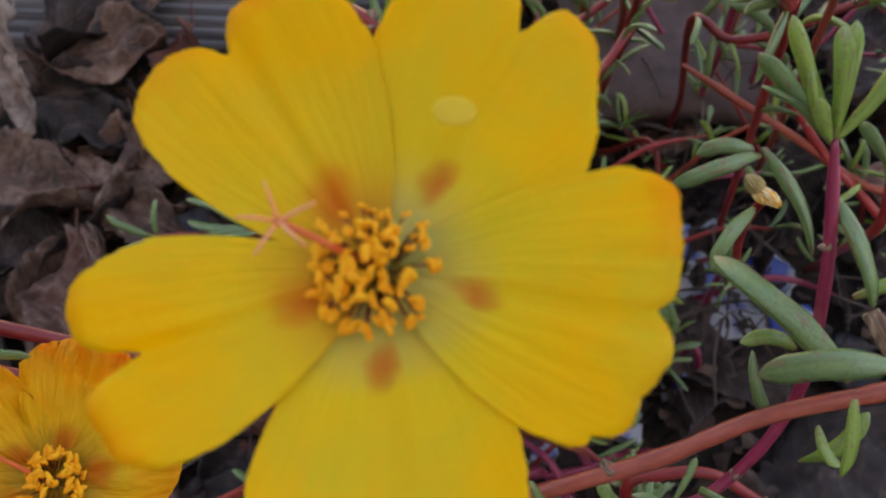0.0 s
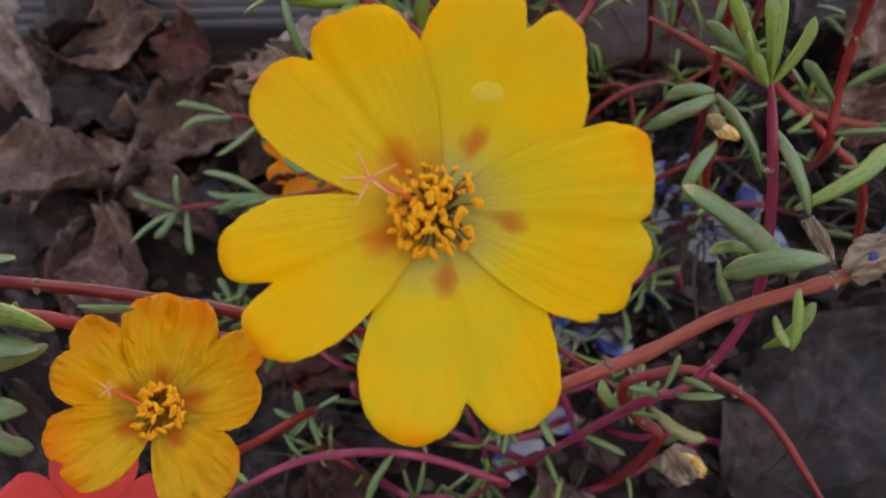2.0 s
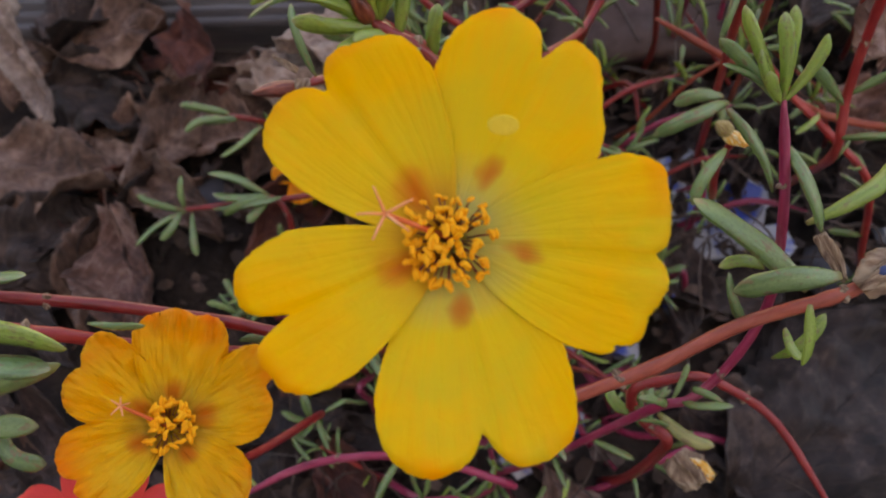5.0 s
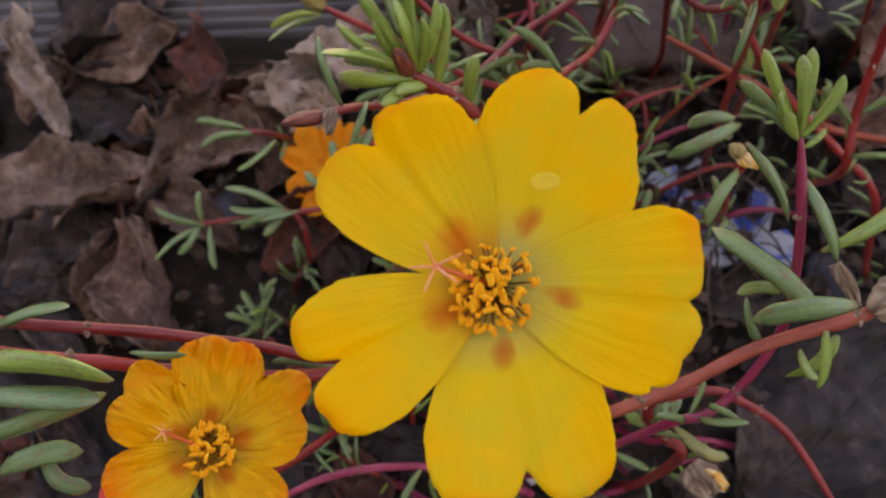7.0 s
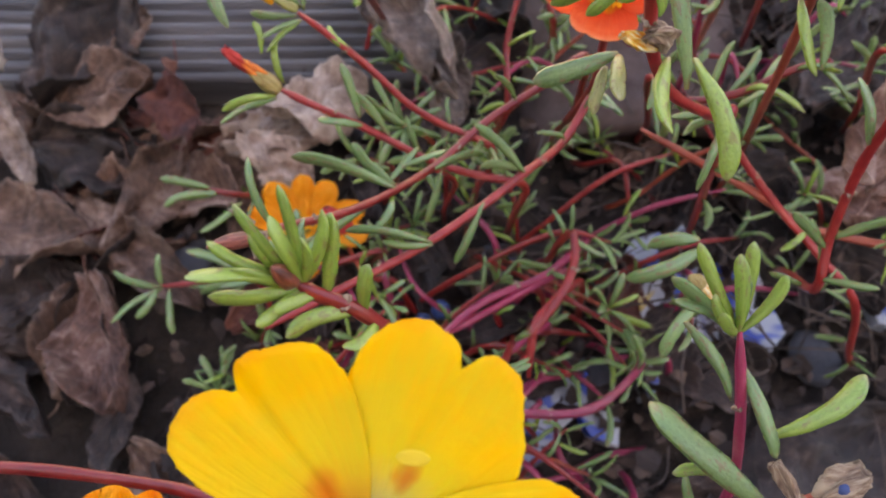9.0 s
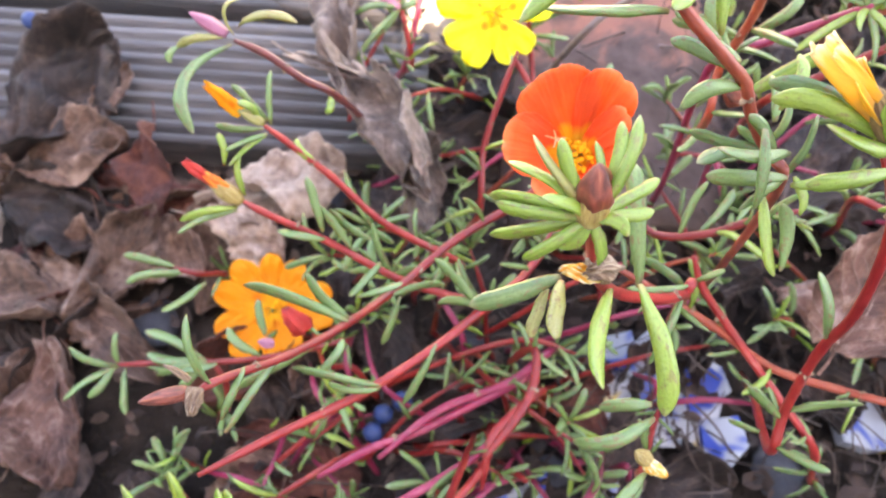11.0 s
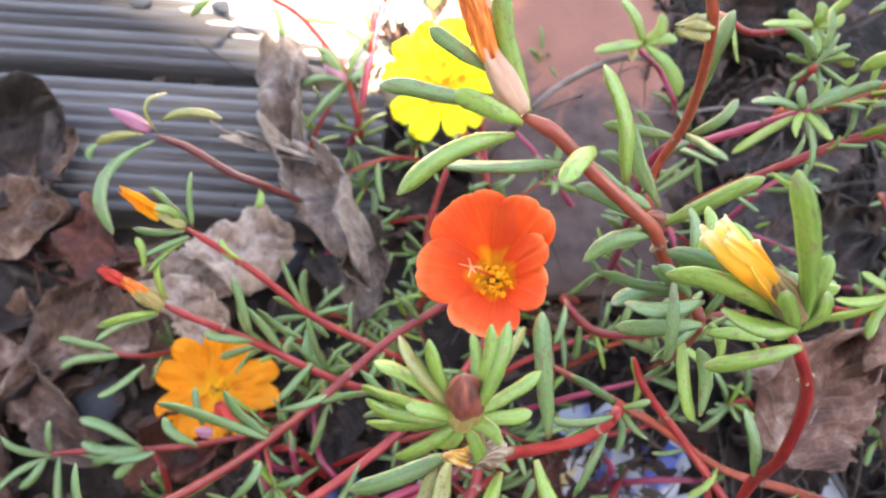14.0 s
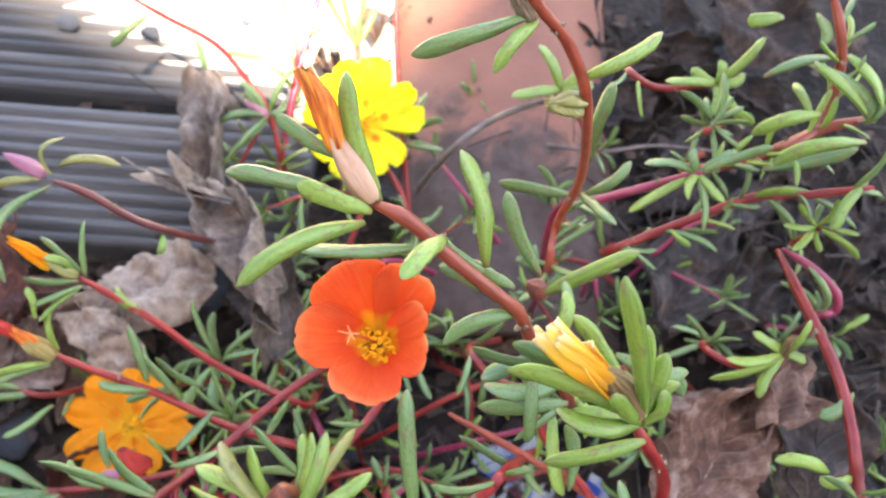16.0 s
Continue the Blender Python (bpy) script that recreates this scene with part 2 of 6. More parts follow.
wilted_gold = striped_material("wilted_gold", [(0.34, (0.70, 0.17, 0.008)), (0.43, (0.87, 0.38, 0.02)), (0.51, (0.89, 0.56, 0.14)), (0.59, (0.91, 0.80, 0.56))], 10)
wilted_cream, nt_, b_ = material("wilted_cream", 0.5)
uv_ = nt_.nodes.new("ShaderNodeUVMap")
sep_ = nt_.nodes.new("ShaderNodeSeparateXYZ")
nt_.links.new(uv_.outputs[0], sep_.inputs[0])
mp_ = node(nt_, "ShaderNodeMapping", Scale=(1.2, 5.0, 1.0))
nt_.links.new(uv_.outputs[0], mp_.inputs[0])
st_ = node(nt_, "ShaderNodeTexNoise", Scale=1.0, Detail=4.0)
nt_.links.new(mp_.outputs[0], st_.inputs["Vector"])
c_ = ramp(nt_, mathed(nt_, "ADD", sep_.outputs[0], mathed(nt_, "MULTIPLY", mathed(nt_, "SUBTRACT", st_.outputs[0], 0.5), 0.9)), [(0.12, (0.50, 0.24, 0.04)), (0.38, (0.84, 0.34, 0.012)), (0.74, (0.87, 0.47, 0.05)), (1.0, (0.89, 0.70, 0.38))])
c_ = mixed(nt_, ramp(nt_, st_.outputs[0], [(0.53, (0, 0, 0)), (0.64, (1, 1, 1))]), c_, (0.82, 0.26, 0.015))
nt_.links.new(c_, b_.inputs["Base Color"])
b_.inputs["Subsurface Weight"].default_value, b_.inputs["Subsurface Scale"].default_value = 0.25, 0.4
b_.inputs["Subsurface Radius"].default_value = (0.003, 0.002, 0.001)
bump(nt_, b_, st_.outputs[0], 0.4, 0.0006)
wilted_orange = striped_material("wilted_orange", [(0.34, (0.42, 0.06, 0.008)), (0.5, (0.78, 0.17, 0.012)), (0.64, (0.86, 0.34, 0.04))], 8)
sheath_blush = striped_material("sheath_blush", [(0.30, (0.46, 0.23, 0.14)), (0.48, (0.58, 0.33, 0.22)), (0.66, (0.66, 0.45, 0.33))], 2.5, relief=0.3)
sheath_olive = striped_material("sheath_olive", [(0.34, (0.20, 0.11, 0.035)), (0.48, (0.33, 0.24, 0.07)), (0.64, (0.46, 0.36, 0.16))], 7)
sheath_brown = striped_material("sheath_brown", [(0.32, (0.11, 0.055, 0.025)), (0.48, (0.22, 0.13, 0.055)), (0.64, (0.40, 0.27, 0.12))], 7)
wilted_red = plain_material("wilted_red", [(0.2, (0.33, 0.010, 0.010)), (0.8, (0.62, 0.040, 0.022))], 130, 0.5, 0.8, 0.0015)
papery = striped_material("papery_husk", [(0.34, (0.10, 0.055, 0.035)), (0.48, (0.24, 0.155, 0.10)), (0.62, (0.42, 0.32, 0.22))], 8.0, 0.8)
def dead_leaf_material(name, dark, mid, pale):
    """Blotches, bloom and side veins that leave the midrib; u runs along the leaf, v across."""
    m, nt, b = material(name, 0.7)
    uv = nt.nodes.new("ShaderNodeUVMap")
    sep = nt.nodes.new("ShaderNodeSeparateXYZ")
    nt.links.new(uv.outputs[0], sep.inputs[0])
    big, small = noise_out(nt, 30, 6, 0.65, distortion=0.6), noise_out(nt, 190, 5, 0.7)
    mix_ = mathed(nt, "ADD", mathed(nt, "MULTIPLY", big, 0.6), mathed(nt, "MULTIPLY", small, 0.4))
    col = ramp(nt, mix_, [(0.39, dark), (0.51, mid), (0.64, pale)])
    across = mathed(nt, "ABSOLUTE", mathed(nt, "SUBTRACT", sep.outputs[1], 0.5))
    w = mathed(nt, "SINE", mathed(nt, "ADD", mathed(nt, "MULTIPLY", mathed(nt, "SUBTRACT", sep.outputs[0], mathed(nt, "MULTIPLY", across, 0.8)), 30.0), mathed(nt, "MULTIPLY", big, 7.0)))
    vein = mathed(nt, "POWER", mathed(nt, "ABSOLUTE", w), 14.0)
    col = mixed(nt, mathed(nt, "MULTIPLY", vein, 0.14), col, pale)
    info = nt.nodes.new("ShaderNodeObjectInfo")
    hsv = node(nt, "ShaderNodeHueSaturation")
    nt.links.new(mathed(nt, "ADD", 0.75, mathed(nt, "MULTIPLY", info.outputs["Random"], 0.5)), hsv.inputs["Value"])
    nt.links.new(col, hsv.inputs["Color"])
    nt.links.new(hsv.outputs[0], b.inputs["Base Color"])
    bump(nt, b, mathed(nt, "ADD", mathed(nt, "MULTIPLY", vein, 0.5), small), 0.6, 0.0012)
    return m


# tones lowered to put deep shade into the colour; truly dark leaves share them
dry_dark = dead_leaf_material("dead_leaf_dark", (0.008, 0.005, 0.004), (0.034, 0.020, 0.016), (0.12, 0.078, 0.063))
dry_brown = dead_leaf_material("dead_leaf_brown", (0.040, 0.018, 0.011), (0.150, 0.080, 0.054), (0.37, 0.245, 0.185))
dry_tan = dead_leaf_material("dead_leaf_tan", (0.13, 0.076, 0.054), (0.335, 0.240, 0.188), (0.51, 0.405, 0.335))
dry_grey = dead_leaf_material("dead_leaf_greyish", (0.055, 0.038, 0.031), (0.175, 0.125, 0.100), (0.35, 0.275, 0.225))
dry_red = dead_leaf_material("dead_leaf_reddish", (0.045, 0.016, 0.010), (0.17, 0.078, 0.053), (0.42, 0.285, 0.23))
dry_rust = dead_leaf_material("dead_leaf_rust", (0.040, 0.010, 0.007), (0.11, 0.028, 0.018), (0.22, 0.075, 0.045))
soil = plain_material("dark_soil", [(0.2, (0.007, 0.005, 0.004)), (0.5, (0.026, 0.018, 0.014)), (0.85, (0.075, 0.054, 0.042))], 55, 0.9, 0.9, 0.004, detail=8, fine=240)
sand = plain_material("pale_sand", [(0.2, (0.50, 0.40, 0.31)), (0.8, (0.72, 0.62, 0.50))], 30, 0.9, 0.6, 0.003, detail=8, fine=260)
stone_grey = plain_material("grey_stone", [(0.2, (0.03, 0.033, 0.042)), (0.8, (0.10, 0.105, 0.125))], 40, 0.8, 0.5, 0.002, spread=0.3)
deck_mat = plain_material("weathered_deck", [(0.25, (0.025, 0.022, 0.023)), (0.5, (0.082, 0.075, 0.077)), (0.75, (0.19, 0.175, 0.170))], 11, 0.75, 0.9, 0.002, spread=0.12, detail=8, stretch=(0.35, 6, 6), fine=60)
terracotta, nt_, b_ = material("terracotta", 0.85)
c_ = ramp(nt_, noise_out(nt_, 16, 8), [(0.2, (0.185, 0.076, 0.055)), (0.5, (0.285, 0.118, 0.080)), (0.85, (0.36, 0.175, 0.128))])
tc_ = nt_.nodes.new("ShaderNodeTexCoord")
sep_ = nt_.nodes.new("ShaderNodeSeparateXYZ")
nt_.links.new(tc_.outputs["Object"], sep_.inputs[0])
# soil splashed and dried on the end that lies among the plants
far_ = mathed(nt_, "MULTIPLY", mathed(nt_, "SUBTRACT", sep_.outputs[1], 0.315), 6.0)
mud_ = ramp(nt_, mathed(nt_, "SUBTRACT", noise_out(nt_, 24, 7, 0.65, distortion=0.8), far_), [(0.42, (0, 0, 0)), (0.56, (1, 1, 1))])
c_ = mixed(nt_, mathed(nt_, "MULTIPLY", mud_, 0.85), c_, ramp(nt_, noise_out(nt_, 90, 5), [(0.3, (0.022, 0.018, 0.017)), (0.7, (0.085, 0.070, 0.064))]))
nt_.links.new(c_, b_.inputs["Base Color"])
bump(nt_, b_, noise_out(nt_, 300, 5), 0.35, 0.001)
blocker_pale = plain_material("blocker_pale", [(0.3, (0.62, 0.58, 0.54)), (0.8, (0.72, 0.69, 0.65))], 2, 0.9)
bead_blue = plain_material("blue_bead", [(0.3, (0.014, 0.036, 0.12)), (0.8, (0.032, 0.07, 0.21))], 60, 0.4, 0.1)
glaze, nt_, b_ = material("painted_glaze", 0.15)
pat = noise_out(nt_, 34, 2, distortion=0.7)
c_ = ramp(nt_, pat, [(0.0, (0.03, 0.06, 0.30)), (0.42, (0.04, 0.08, 0.36)), (0.47, (0.34, 0.37, 0.42)), (0.60, (0.40, 0.42, 0.45)), (0.66, (0.50, 0.34, 0.05)), (0.74, (0.46, 0.48, 0.51))])
nt_.links.new(c_, b_.inputs["Base Color"])


root_brown = plain_material("root_brown", [(0.3, (0.035, 0.024, 0.019)), (0.8, (0.13, 0.092, 0.075))], 60, 0.85)
drop_pale = plain_material("pale_drop", [(0.3, (0.80, 0.56, 0.03)), (0.8, (0.84, 0.60, 0.05))], 300, 0.5)
style_red = plain_material("red_style", [(0.3, (0.70, 0.10, 0.02)), (0.8, (0.80, 0.20, 0.06))], 300, 0.5)


# ---- builders ----
def V(*mm):
    """A place given in millimetres."""
    return Vector(mm) * 0.001


def mesh_of(name, verts, faces, mat, smooth=True, uvs=None):
    me = bpy.data.meshes.new(name)
    me.from_pydata([tuple(v) for v in verts], [], faces)
    me.materials.append(mat)
    if smooth:
        me.shade_smooth()
    if uvs is not None:
        layer = me.uv_layers.new(name="UVMap")
        for loop in me.loops:
            layer.data[loop.index].uv = uvs[loop.vertex_index]
    me.update()
    return me


def put(name, me, parent=None, m=None, label=""):
    """A mesh object under a thing or a part, at the pose m in the world."""
    ob = new(name, me)
    if parent is not None:
        ob.parent = parent
        up, chain = parent, Matrix.Identity(4)
        while up is not None:
            chain = up.matrix_basis @ chain if up.parent is None else up.parent.matrix_basis @ up.matrix_parent_inverse @ up.matrix_basis
            up = None
        ob.matrix_parent_inverse = chain.inverted()
    if m is not None:
        ob.matrix_basis = m
    if label:
        ob["label"] = label
    return ob


def thing(name, place, label, category, group=""):
    e = new(name)
    e.empty_display_size = 0.01
    e.matrix_basis = Matrix.Translation(place)
    return tagged(e, label, category, group)


def smooth_line(pts, per=6):
    """Catmull-Rom through the points."""
    pts = [Vector(p) for p in pts]
    ext = [pts[0] * 2 - pts[1], *pts, pts[-1] * 2 - pts[-2]]
    out = []
    for i in range(1, len(ext) - 2):
        p0, p1, p2, p3 = ext[i - 1:i + 3]
        for k in range(per):
            t = k / per
            out.append(0.5 * ((2 * p1) + (p2 - p0) * t + (2 * p0 - 5 * p1 + 4 * p2 - p3) * t * t + (3 * p1 - p0 - 3 * p2 + p3) * t ** 3))
    out.append(pts[-1])
    return out


def tube(name, line, r0, r1, mat, sides=8, knots=True, seed=0, taper=False):
    """A round stalk along the line, slightly swollen at its knots."""
    rnd = random.Random(seed)
    verts, faces, uvs, far = [], [], [], seed * 3.7
    up = Vector((0.3, 0.2, 1)).normalized()
    n = len(line)
    for i, p in enumerate(line):
        d = (line[min(i + 1, n - 1)] - line[max(i - 1, 0)]).normalized()
        side = d.cross(up)
        if side.length < 1e-4:
            side = d.cross(Vector((1, 0, 0)))
        side.normalize()
        over = side.cross(d).normalized()
        up = over
        r = r0 + (r1 - r0) * i / max(n - 1, 1)
        far += (p - line[max(i - 1, 0)]).length / 0.008
        if taper:
            r *= min(1.0, 0.45 + 0.14 * i)
        if knots:
            r *= 1 + (0.10 if i % 12 == 0 else 0.0) + rnd.uniform(-0.05, 0.05)
        for k in range(sides):
            a = 2 * math.pi * k / sides
            verts.append(p + (side * math.cos(a) + over * math.sin(a)) * r)
            uvs.append((far, abs(2 * k / sides - 1)))
    for i in range(n - 1):
        for k in range(sides):
            a, b = i * sides + k, i * sides + (k + 1) % sides
            faces.append((a, b, b + sides, a + sides))
    faces.append(tuple(range(sides))[::-1])
    faces.append(tuple(range((n - 1) * sides, n * sides)))
    return mesh_of(name, verts, faces, mat, uvs=uvs)


def leaf_mesh(arch, sway, mat, seed, sides=10, rings=12):
    """A fleshy leaf along +x from 0 to 1, about one wide, arched upwards and swayed sideways, a shallow groove on top."""
    verts, faces, uvs = [], [], []
    twist = random.Random(seed * 3 + 1).uniform(-1.3, 1.3)
    for i in range(rings + 1):
        x = 0.5 * (i / rings) + 0.5 * (1 - (1 - i / rings) ** 1.9)
        w = 0.5 * min(1.0, (0.16 + x * 2.4) ** 0.6) * min(1.0, ((1 - x) * 7.0 + 0.02) ** 0.5)
        w = max(w * (1 + 0.10 * noise.noise(Vector((x * 5, seed * 3.1, 0)))), 0.07)
        z = 4 * arch * x * (1 - x) * (1 + 0.35 * (x - 0.5)) + 0.012 * noise.noise(Vector((x * 4, seed, 7)))
        y = 4 * sway * x * (1 - x) * (1 + 0.8 * (x - 0.4)) + 0.10 * noise.noise(Vector((x * 3, seed, 2)))
        for k in range(sides):
            a = 2 * math.pi * k / sides
            dip = 0.25 * math.exp(-((a - math.pi / 2) / 0.5) ** 2)
            verts.append((x, y + w * math.cos(a), z + 0.115 * w * (math.sin(a) - dip) + 0.2 * w * math.cos(a) * math.sin(twist * (x - 0.25))))
            uvs.append((x, 0.5 + 0.5 * math.cos(a)))
    for i in range(rings):
        for k in range(sides):
            a, b = i * sides + k, i * sides + (k + 1) % sides
            faces.append((a, a + sides, b + sides, b))
    faces.append(tuple(range(sides)))
    faces.append(tuple(range(rings * sides, (rings + 1) * sides))[::-1])
    return mesh_of("leaf", verts, faces, mat, uvs=uvs)


ARCHES = (0.0, 0.05, 0.10, 0.18, 0.28, 0.4)
SWAYS = (-0.42, -0.15, 0.12, 0.38)
LEAVES = {(m.name, a, s): leaf_mesh(a, s, m, i * 7 + j) for m in (leaf_grey, leaf_fresh, leaf_old) for i, a in enumerate(ARCHES) for j, s in enumerate(SWAYS)}
leaf_count = [0]


def leaf(parent, base, tip, width=None, arch=0.06, mat=None, up=None, label=""):
    """One fleshy leaf from base to tip; width in metres; arch picks the nearest bend."""
    mat = mat or leaf_grey
    base, tip = Vector(base), Vector(tip)
    x = tip - base
    length = x.length
    width = 0.73 * (width or min(max(length * 0.175, 0.0019), 0.0040))
    x.normalize()
    up = Vector(up) if up is not None else Vector((0, -0.35, 1))
    y = up.cross(x)
    if y.length < 0.05:
        y = Vector((1, 0, 0)).cross(x)
    y.normalize()
    z = x.cross(y)
    leaf_count[0] += 1
    bent = arch + (0.0, 0.05, -0.03, 0.09, 0.02)[leaf_count[0] % 5]
    a = min(ARCHES, key=lambda q: abs(q - bent))
    m = Matrix(((x.x * length, y.x * width, z.x * length, base.x), (x.y * length, y.y * width, z.y * length, base.y),
                (x.z * length, y.z * width, z.z * length, base.z), (0, 0, 0, 1)))
    return put("leaf", LEAVES[mat.name, a, SWAYS[(leaf_count[0] * 3) % 4]], parent, m, label)


def whorl(parent, at, way, n, length, spread=0.9, mat=None, seed=0, arch=0.06):
    """Leaves that stand round a shoot's tip."""
    rnd = random.Random(seed)
    way = Vector(way).normalized()
    a = way.orthogonal().normalized()
    b = way.cross(a)
    for i in range(n):
        q = 2 * math.pi * (i + rnd.uniform(-0.3, 0.3)) / n
        s = spread * rnd.uniform(0.45, 1.15)
        d = (way * math.cos(s) + (a * math.cos(q) + b * math.sin(q)) * math.sin(s)).normalized()
        start = Vector(at) - way * rnd.uniform(0, 0.004)
        leaf(parent, start, start + d * length * rnd.uniform(0.7, 1.2), arch=arch, mat=mat or rnd.choice((leaf_grey, leaf_grey, leaf_fresh)), up=way)


def along(parent, line, n, length, seed=0, lo=0.1, hi=0.9, mat=None):
    """Loose leaves along a stem, pointing forwards and outwards."""
    rnd = random.Random(seed)
    for i in range(n):
        k = int((lo + (hi - lo) * (i + rnd.random()) / n) * (len(line) - 2))
        d = (line[k + 1] - line[k]).normalized() * -1
        o = d.orthogonal().normalized()
        o.rotate(Matrix.Rotation(rnd.uniform(0, 6.283), 3, d))
        w = (d * rnd.uniform(0.2, 0.9) + o + Vector((0, 0, 0.35))).normalized()
        leaf(parent, line[k], line[k] + w * length * rnd.uniform(0.6, 1.15), arch=rnd.choice((0.0, 0.06, 0.06, 0.14, 0.26)),
             mat=mat or rnd.choice((leaf_grey, leaf_grey, leaf_fresh)))


def bud(parent, base, tip, r, mat, name="bud", label="", ribs=5):
    """A pointed bud from base to tip with shallow ribs."""
    base, tip = Vector(base), Vector(tip)
    z = tip - base
    h = z.length
    z.normalize()
    x = z.orthogonal().normalized()
    y = z.cross(x)
    verts, faces, uvs, sides, rings = [], [], [], 20, 12
    lump = 1000 * (base.x + tip.y)
    for i in range(rings + 1):
        t = i / rings
        w = r * max((t + 0.04) ** 0.45 * (1 - t) ** 0.75 * 1.9, 0.04)
        for k in range(sides):
            a = 2 * math.pi * k / sides
            q = w * (1 + 0.10 * math.cos(ribs * a + t * 1.5) + 0.16 * noise.noise(Vector((math.cos(a) * 1.5, math.sin(a) * 1.5, t * 3 + lump))))
            uvs.append((t, abs(2 * k / sides - 1)))
            verts.append(base + z * (h * t) + (x * math.cos(a) + y * math.sin(a)) * q)
    for i in range(rings):
        for k in range(sides):
            a, b = i * sides + k, i * sides + (k + 1) % sides
            faces.append((a, b, b + sides, a + sides))
    faces += [tuple(range(sides))[::-1], tuple(range(rings * sides, (rings + 1) * sides))]
    return put(name, mesh_of(name, verts, faces, mat, uvs=uvs), parent, None, label)


def crumpled(parent, base, tip, r, mat, seed=0, name="wilted_petal", label="", flare=-0.35, folds=1.0):
    """A twisted, withered petal tube from base to a ragged tip."""
    rnd = random.Random(seed)
    base, tip = Vector(base), Vector(tip)
    z = tip - base
    h = z.length
    z.normalize()
    x = z.orthogonal().normalized()
    y = z.cross(x)
    verts, faces, uvs, sides, rings = [], [], [], 26, 14
    ph = [rnd.uniform(0, 6.28) for _ in range(4)]
    for i in range(rings + 1):
        t = i / rings
        bend = (x * math.sin(t * 3 + ph[0]) + y * math.cos(t * 2.3 + ph[1])) * r * 0.35 * t
        for k in range(sides):
            a = 2 * math.pi * k / sides + t * 0.9
            w = r * (0.55 + 0.5 * math.sin(math.pi * min(t * 0.8 + 0.15, 1))) * (1 + folds * 0.34 * math.sin(4 * a + ph[2]) + folds * 0.24 * math.sin(7 * a + 4 * t + ph[3]) + 0.25 * noise.noise(Vector((math.cos(a) * 2, math.sin(a) * 2, t * 5 + seed)))) * (1 + flare * t)
            verts.append(base + z * (h * t + (rnd.uniform(-0.12, 0.10) * h if i == rings else 0)) + bend + (x * math.cos(a) + y * math.sin(a) * 0.7) * w)
            uvs.append((t, abs(2 * k / sides - 1)))
    for i in range(rings):
        for k in range(sides):
            a, b = i * sides + k, i * sides + (k + 1) % sides
            faces.append((a, b, b + sides, a + sides))
    faces += [tuple(range(sides))[::-1], tuple(range(rings * sides, (rings + 1) * sides))]
    return put(name, mesh_of(name, verts, faces, mat, uvs=uvs), parent, None, label)


def two_sided(name, grid, thick, mat, uvs=None):
    """A sheet of real thickness from a grid of points."""
    nu, nv = len(grid), len(grid[0])
    verts, uv, faces = [], [], []
    for side in (0, 1):
        for i in range(nu):
            for j in range(nv):
                a = grid[min(i + 1, nu - 1)][j] - grid[max(i - 1, 0)][j]
                b = grid[i][min(j + 1, nv - 1)] - grid[i][max(j - 1, 0)]
                n = a.cross(b)
                n = n.normalized() if n.length > 1e-12 else Vector((0, 0, 1))
                verts.append(grid[i][j] + n * (thick * (0.5 - side)))
                if uvs:
                    uv.append(uvs[i][j])
    off = nu * nv
    for i in range(nu - 1):
        for j in range(nv - 1):
            q = (i * nv + j, (i + 1) * nv + j, (i + 1) * nv + j + 1, i * nv + j + 1)
            faces += [q, tuple(off + k for k in q[::-1])]
    edge = [i * nv for i in range(nu)] + [(nu - 1) * nv + j for j in range(1, nv)] + [i * nv + nv - 1 for i in range(nu - 2, -1, -1)] + [j for j in range(nv - 2, 0, -1)]
    for a, b in zip(edge, edge[1:] + edge[:1]):
        faces.append((b, a, a + off, b + off))
    return mesh_of(name, verts, faces, mat, uvs=uv or None)


def folded_petal(parent, base, tip, r, phase, seed, mat, name="petal_roll", label=""):
    """A limp petal folded on itself, wider and curled back at its tip."""
    base, tip = Vector(base), Vector(tip)
    z = tip - base
    h = z.length
    z.normalize()
    x = Matrix.Rotation(phase, 3, z) @ z.orthogonal().normalized()
    y = z.cross(x)
    grid, uvs = [], []
    for i in range(22):
        u = i / 21
        w = r * (0.75 + 0.45 * math.sin(math.pi * min(u * 0.75 + 0.05, 1)))
        row, urow = [], []
        for j in range(25):
            v = -1 + j / 12
            bend = 2.0 * v + 0.9 * u + 0.5 * noise.noise(Vector((v * 2, u * 3, seed)))
            rag = 0.06 * h * noise.noise(Vector((v * 4, seed * 3.1, 0))) * u
            curl = max(u - 0.80, 0) * 5
            p = base + z * (h * u + rag - 0.10 * h * curl * curl) + (x * math.sin(bend) + y * (0.75 * math.cos(bend) - 0.25)) * w * (1 + 0.12 * curl)
            p += (x * math.sin(3 * u + phase) + y * math.cos(2.4 * u)) * r * 0.45 * u
            p += x * (0.26 * r * math.sin(7 * v + 5 * u + phase))
            row.append(p)
            urow.append((u, 0.5 + 0.5 * v))
        grid.append(row)
        uvs.append(urow)
    return put(name, two_sided(name, grid, 0.00025, mat, uvs), parent, None, label)


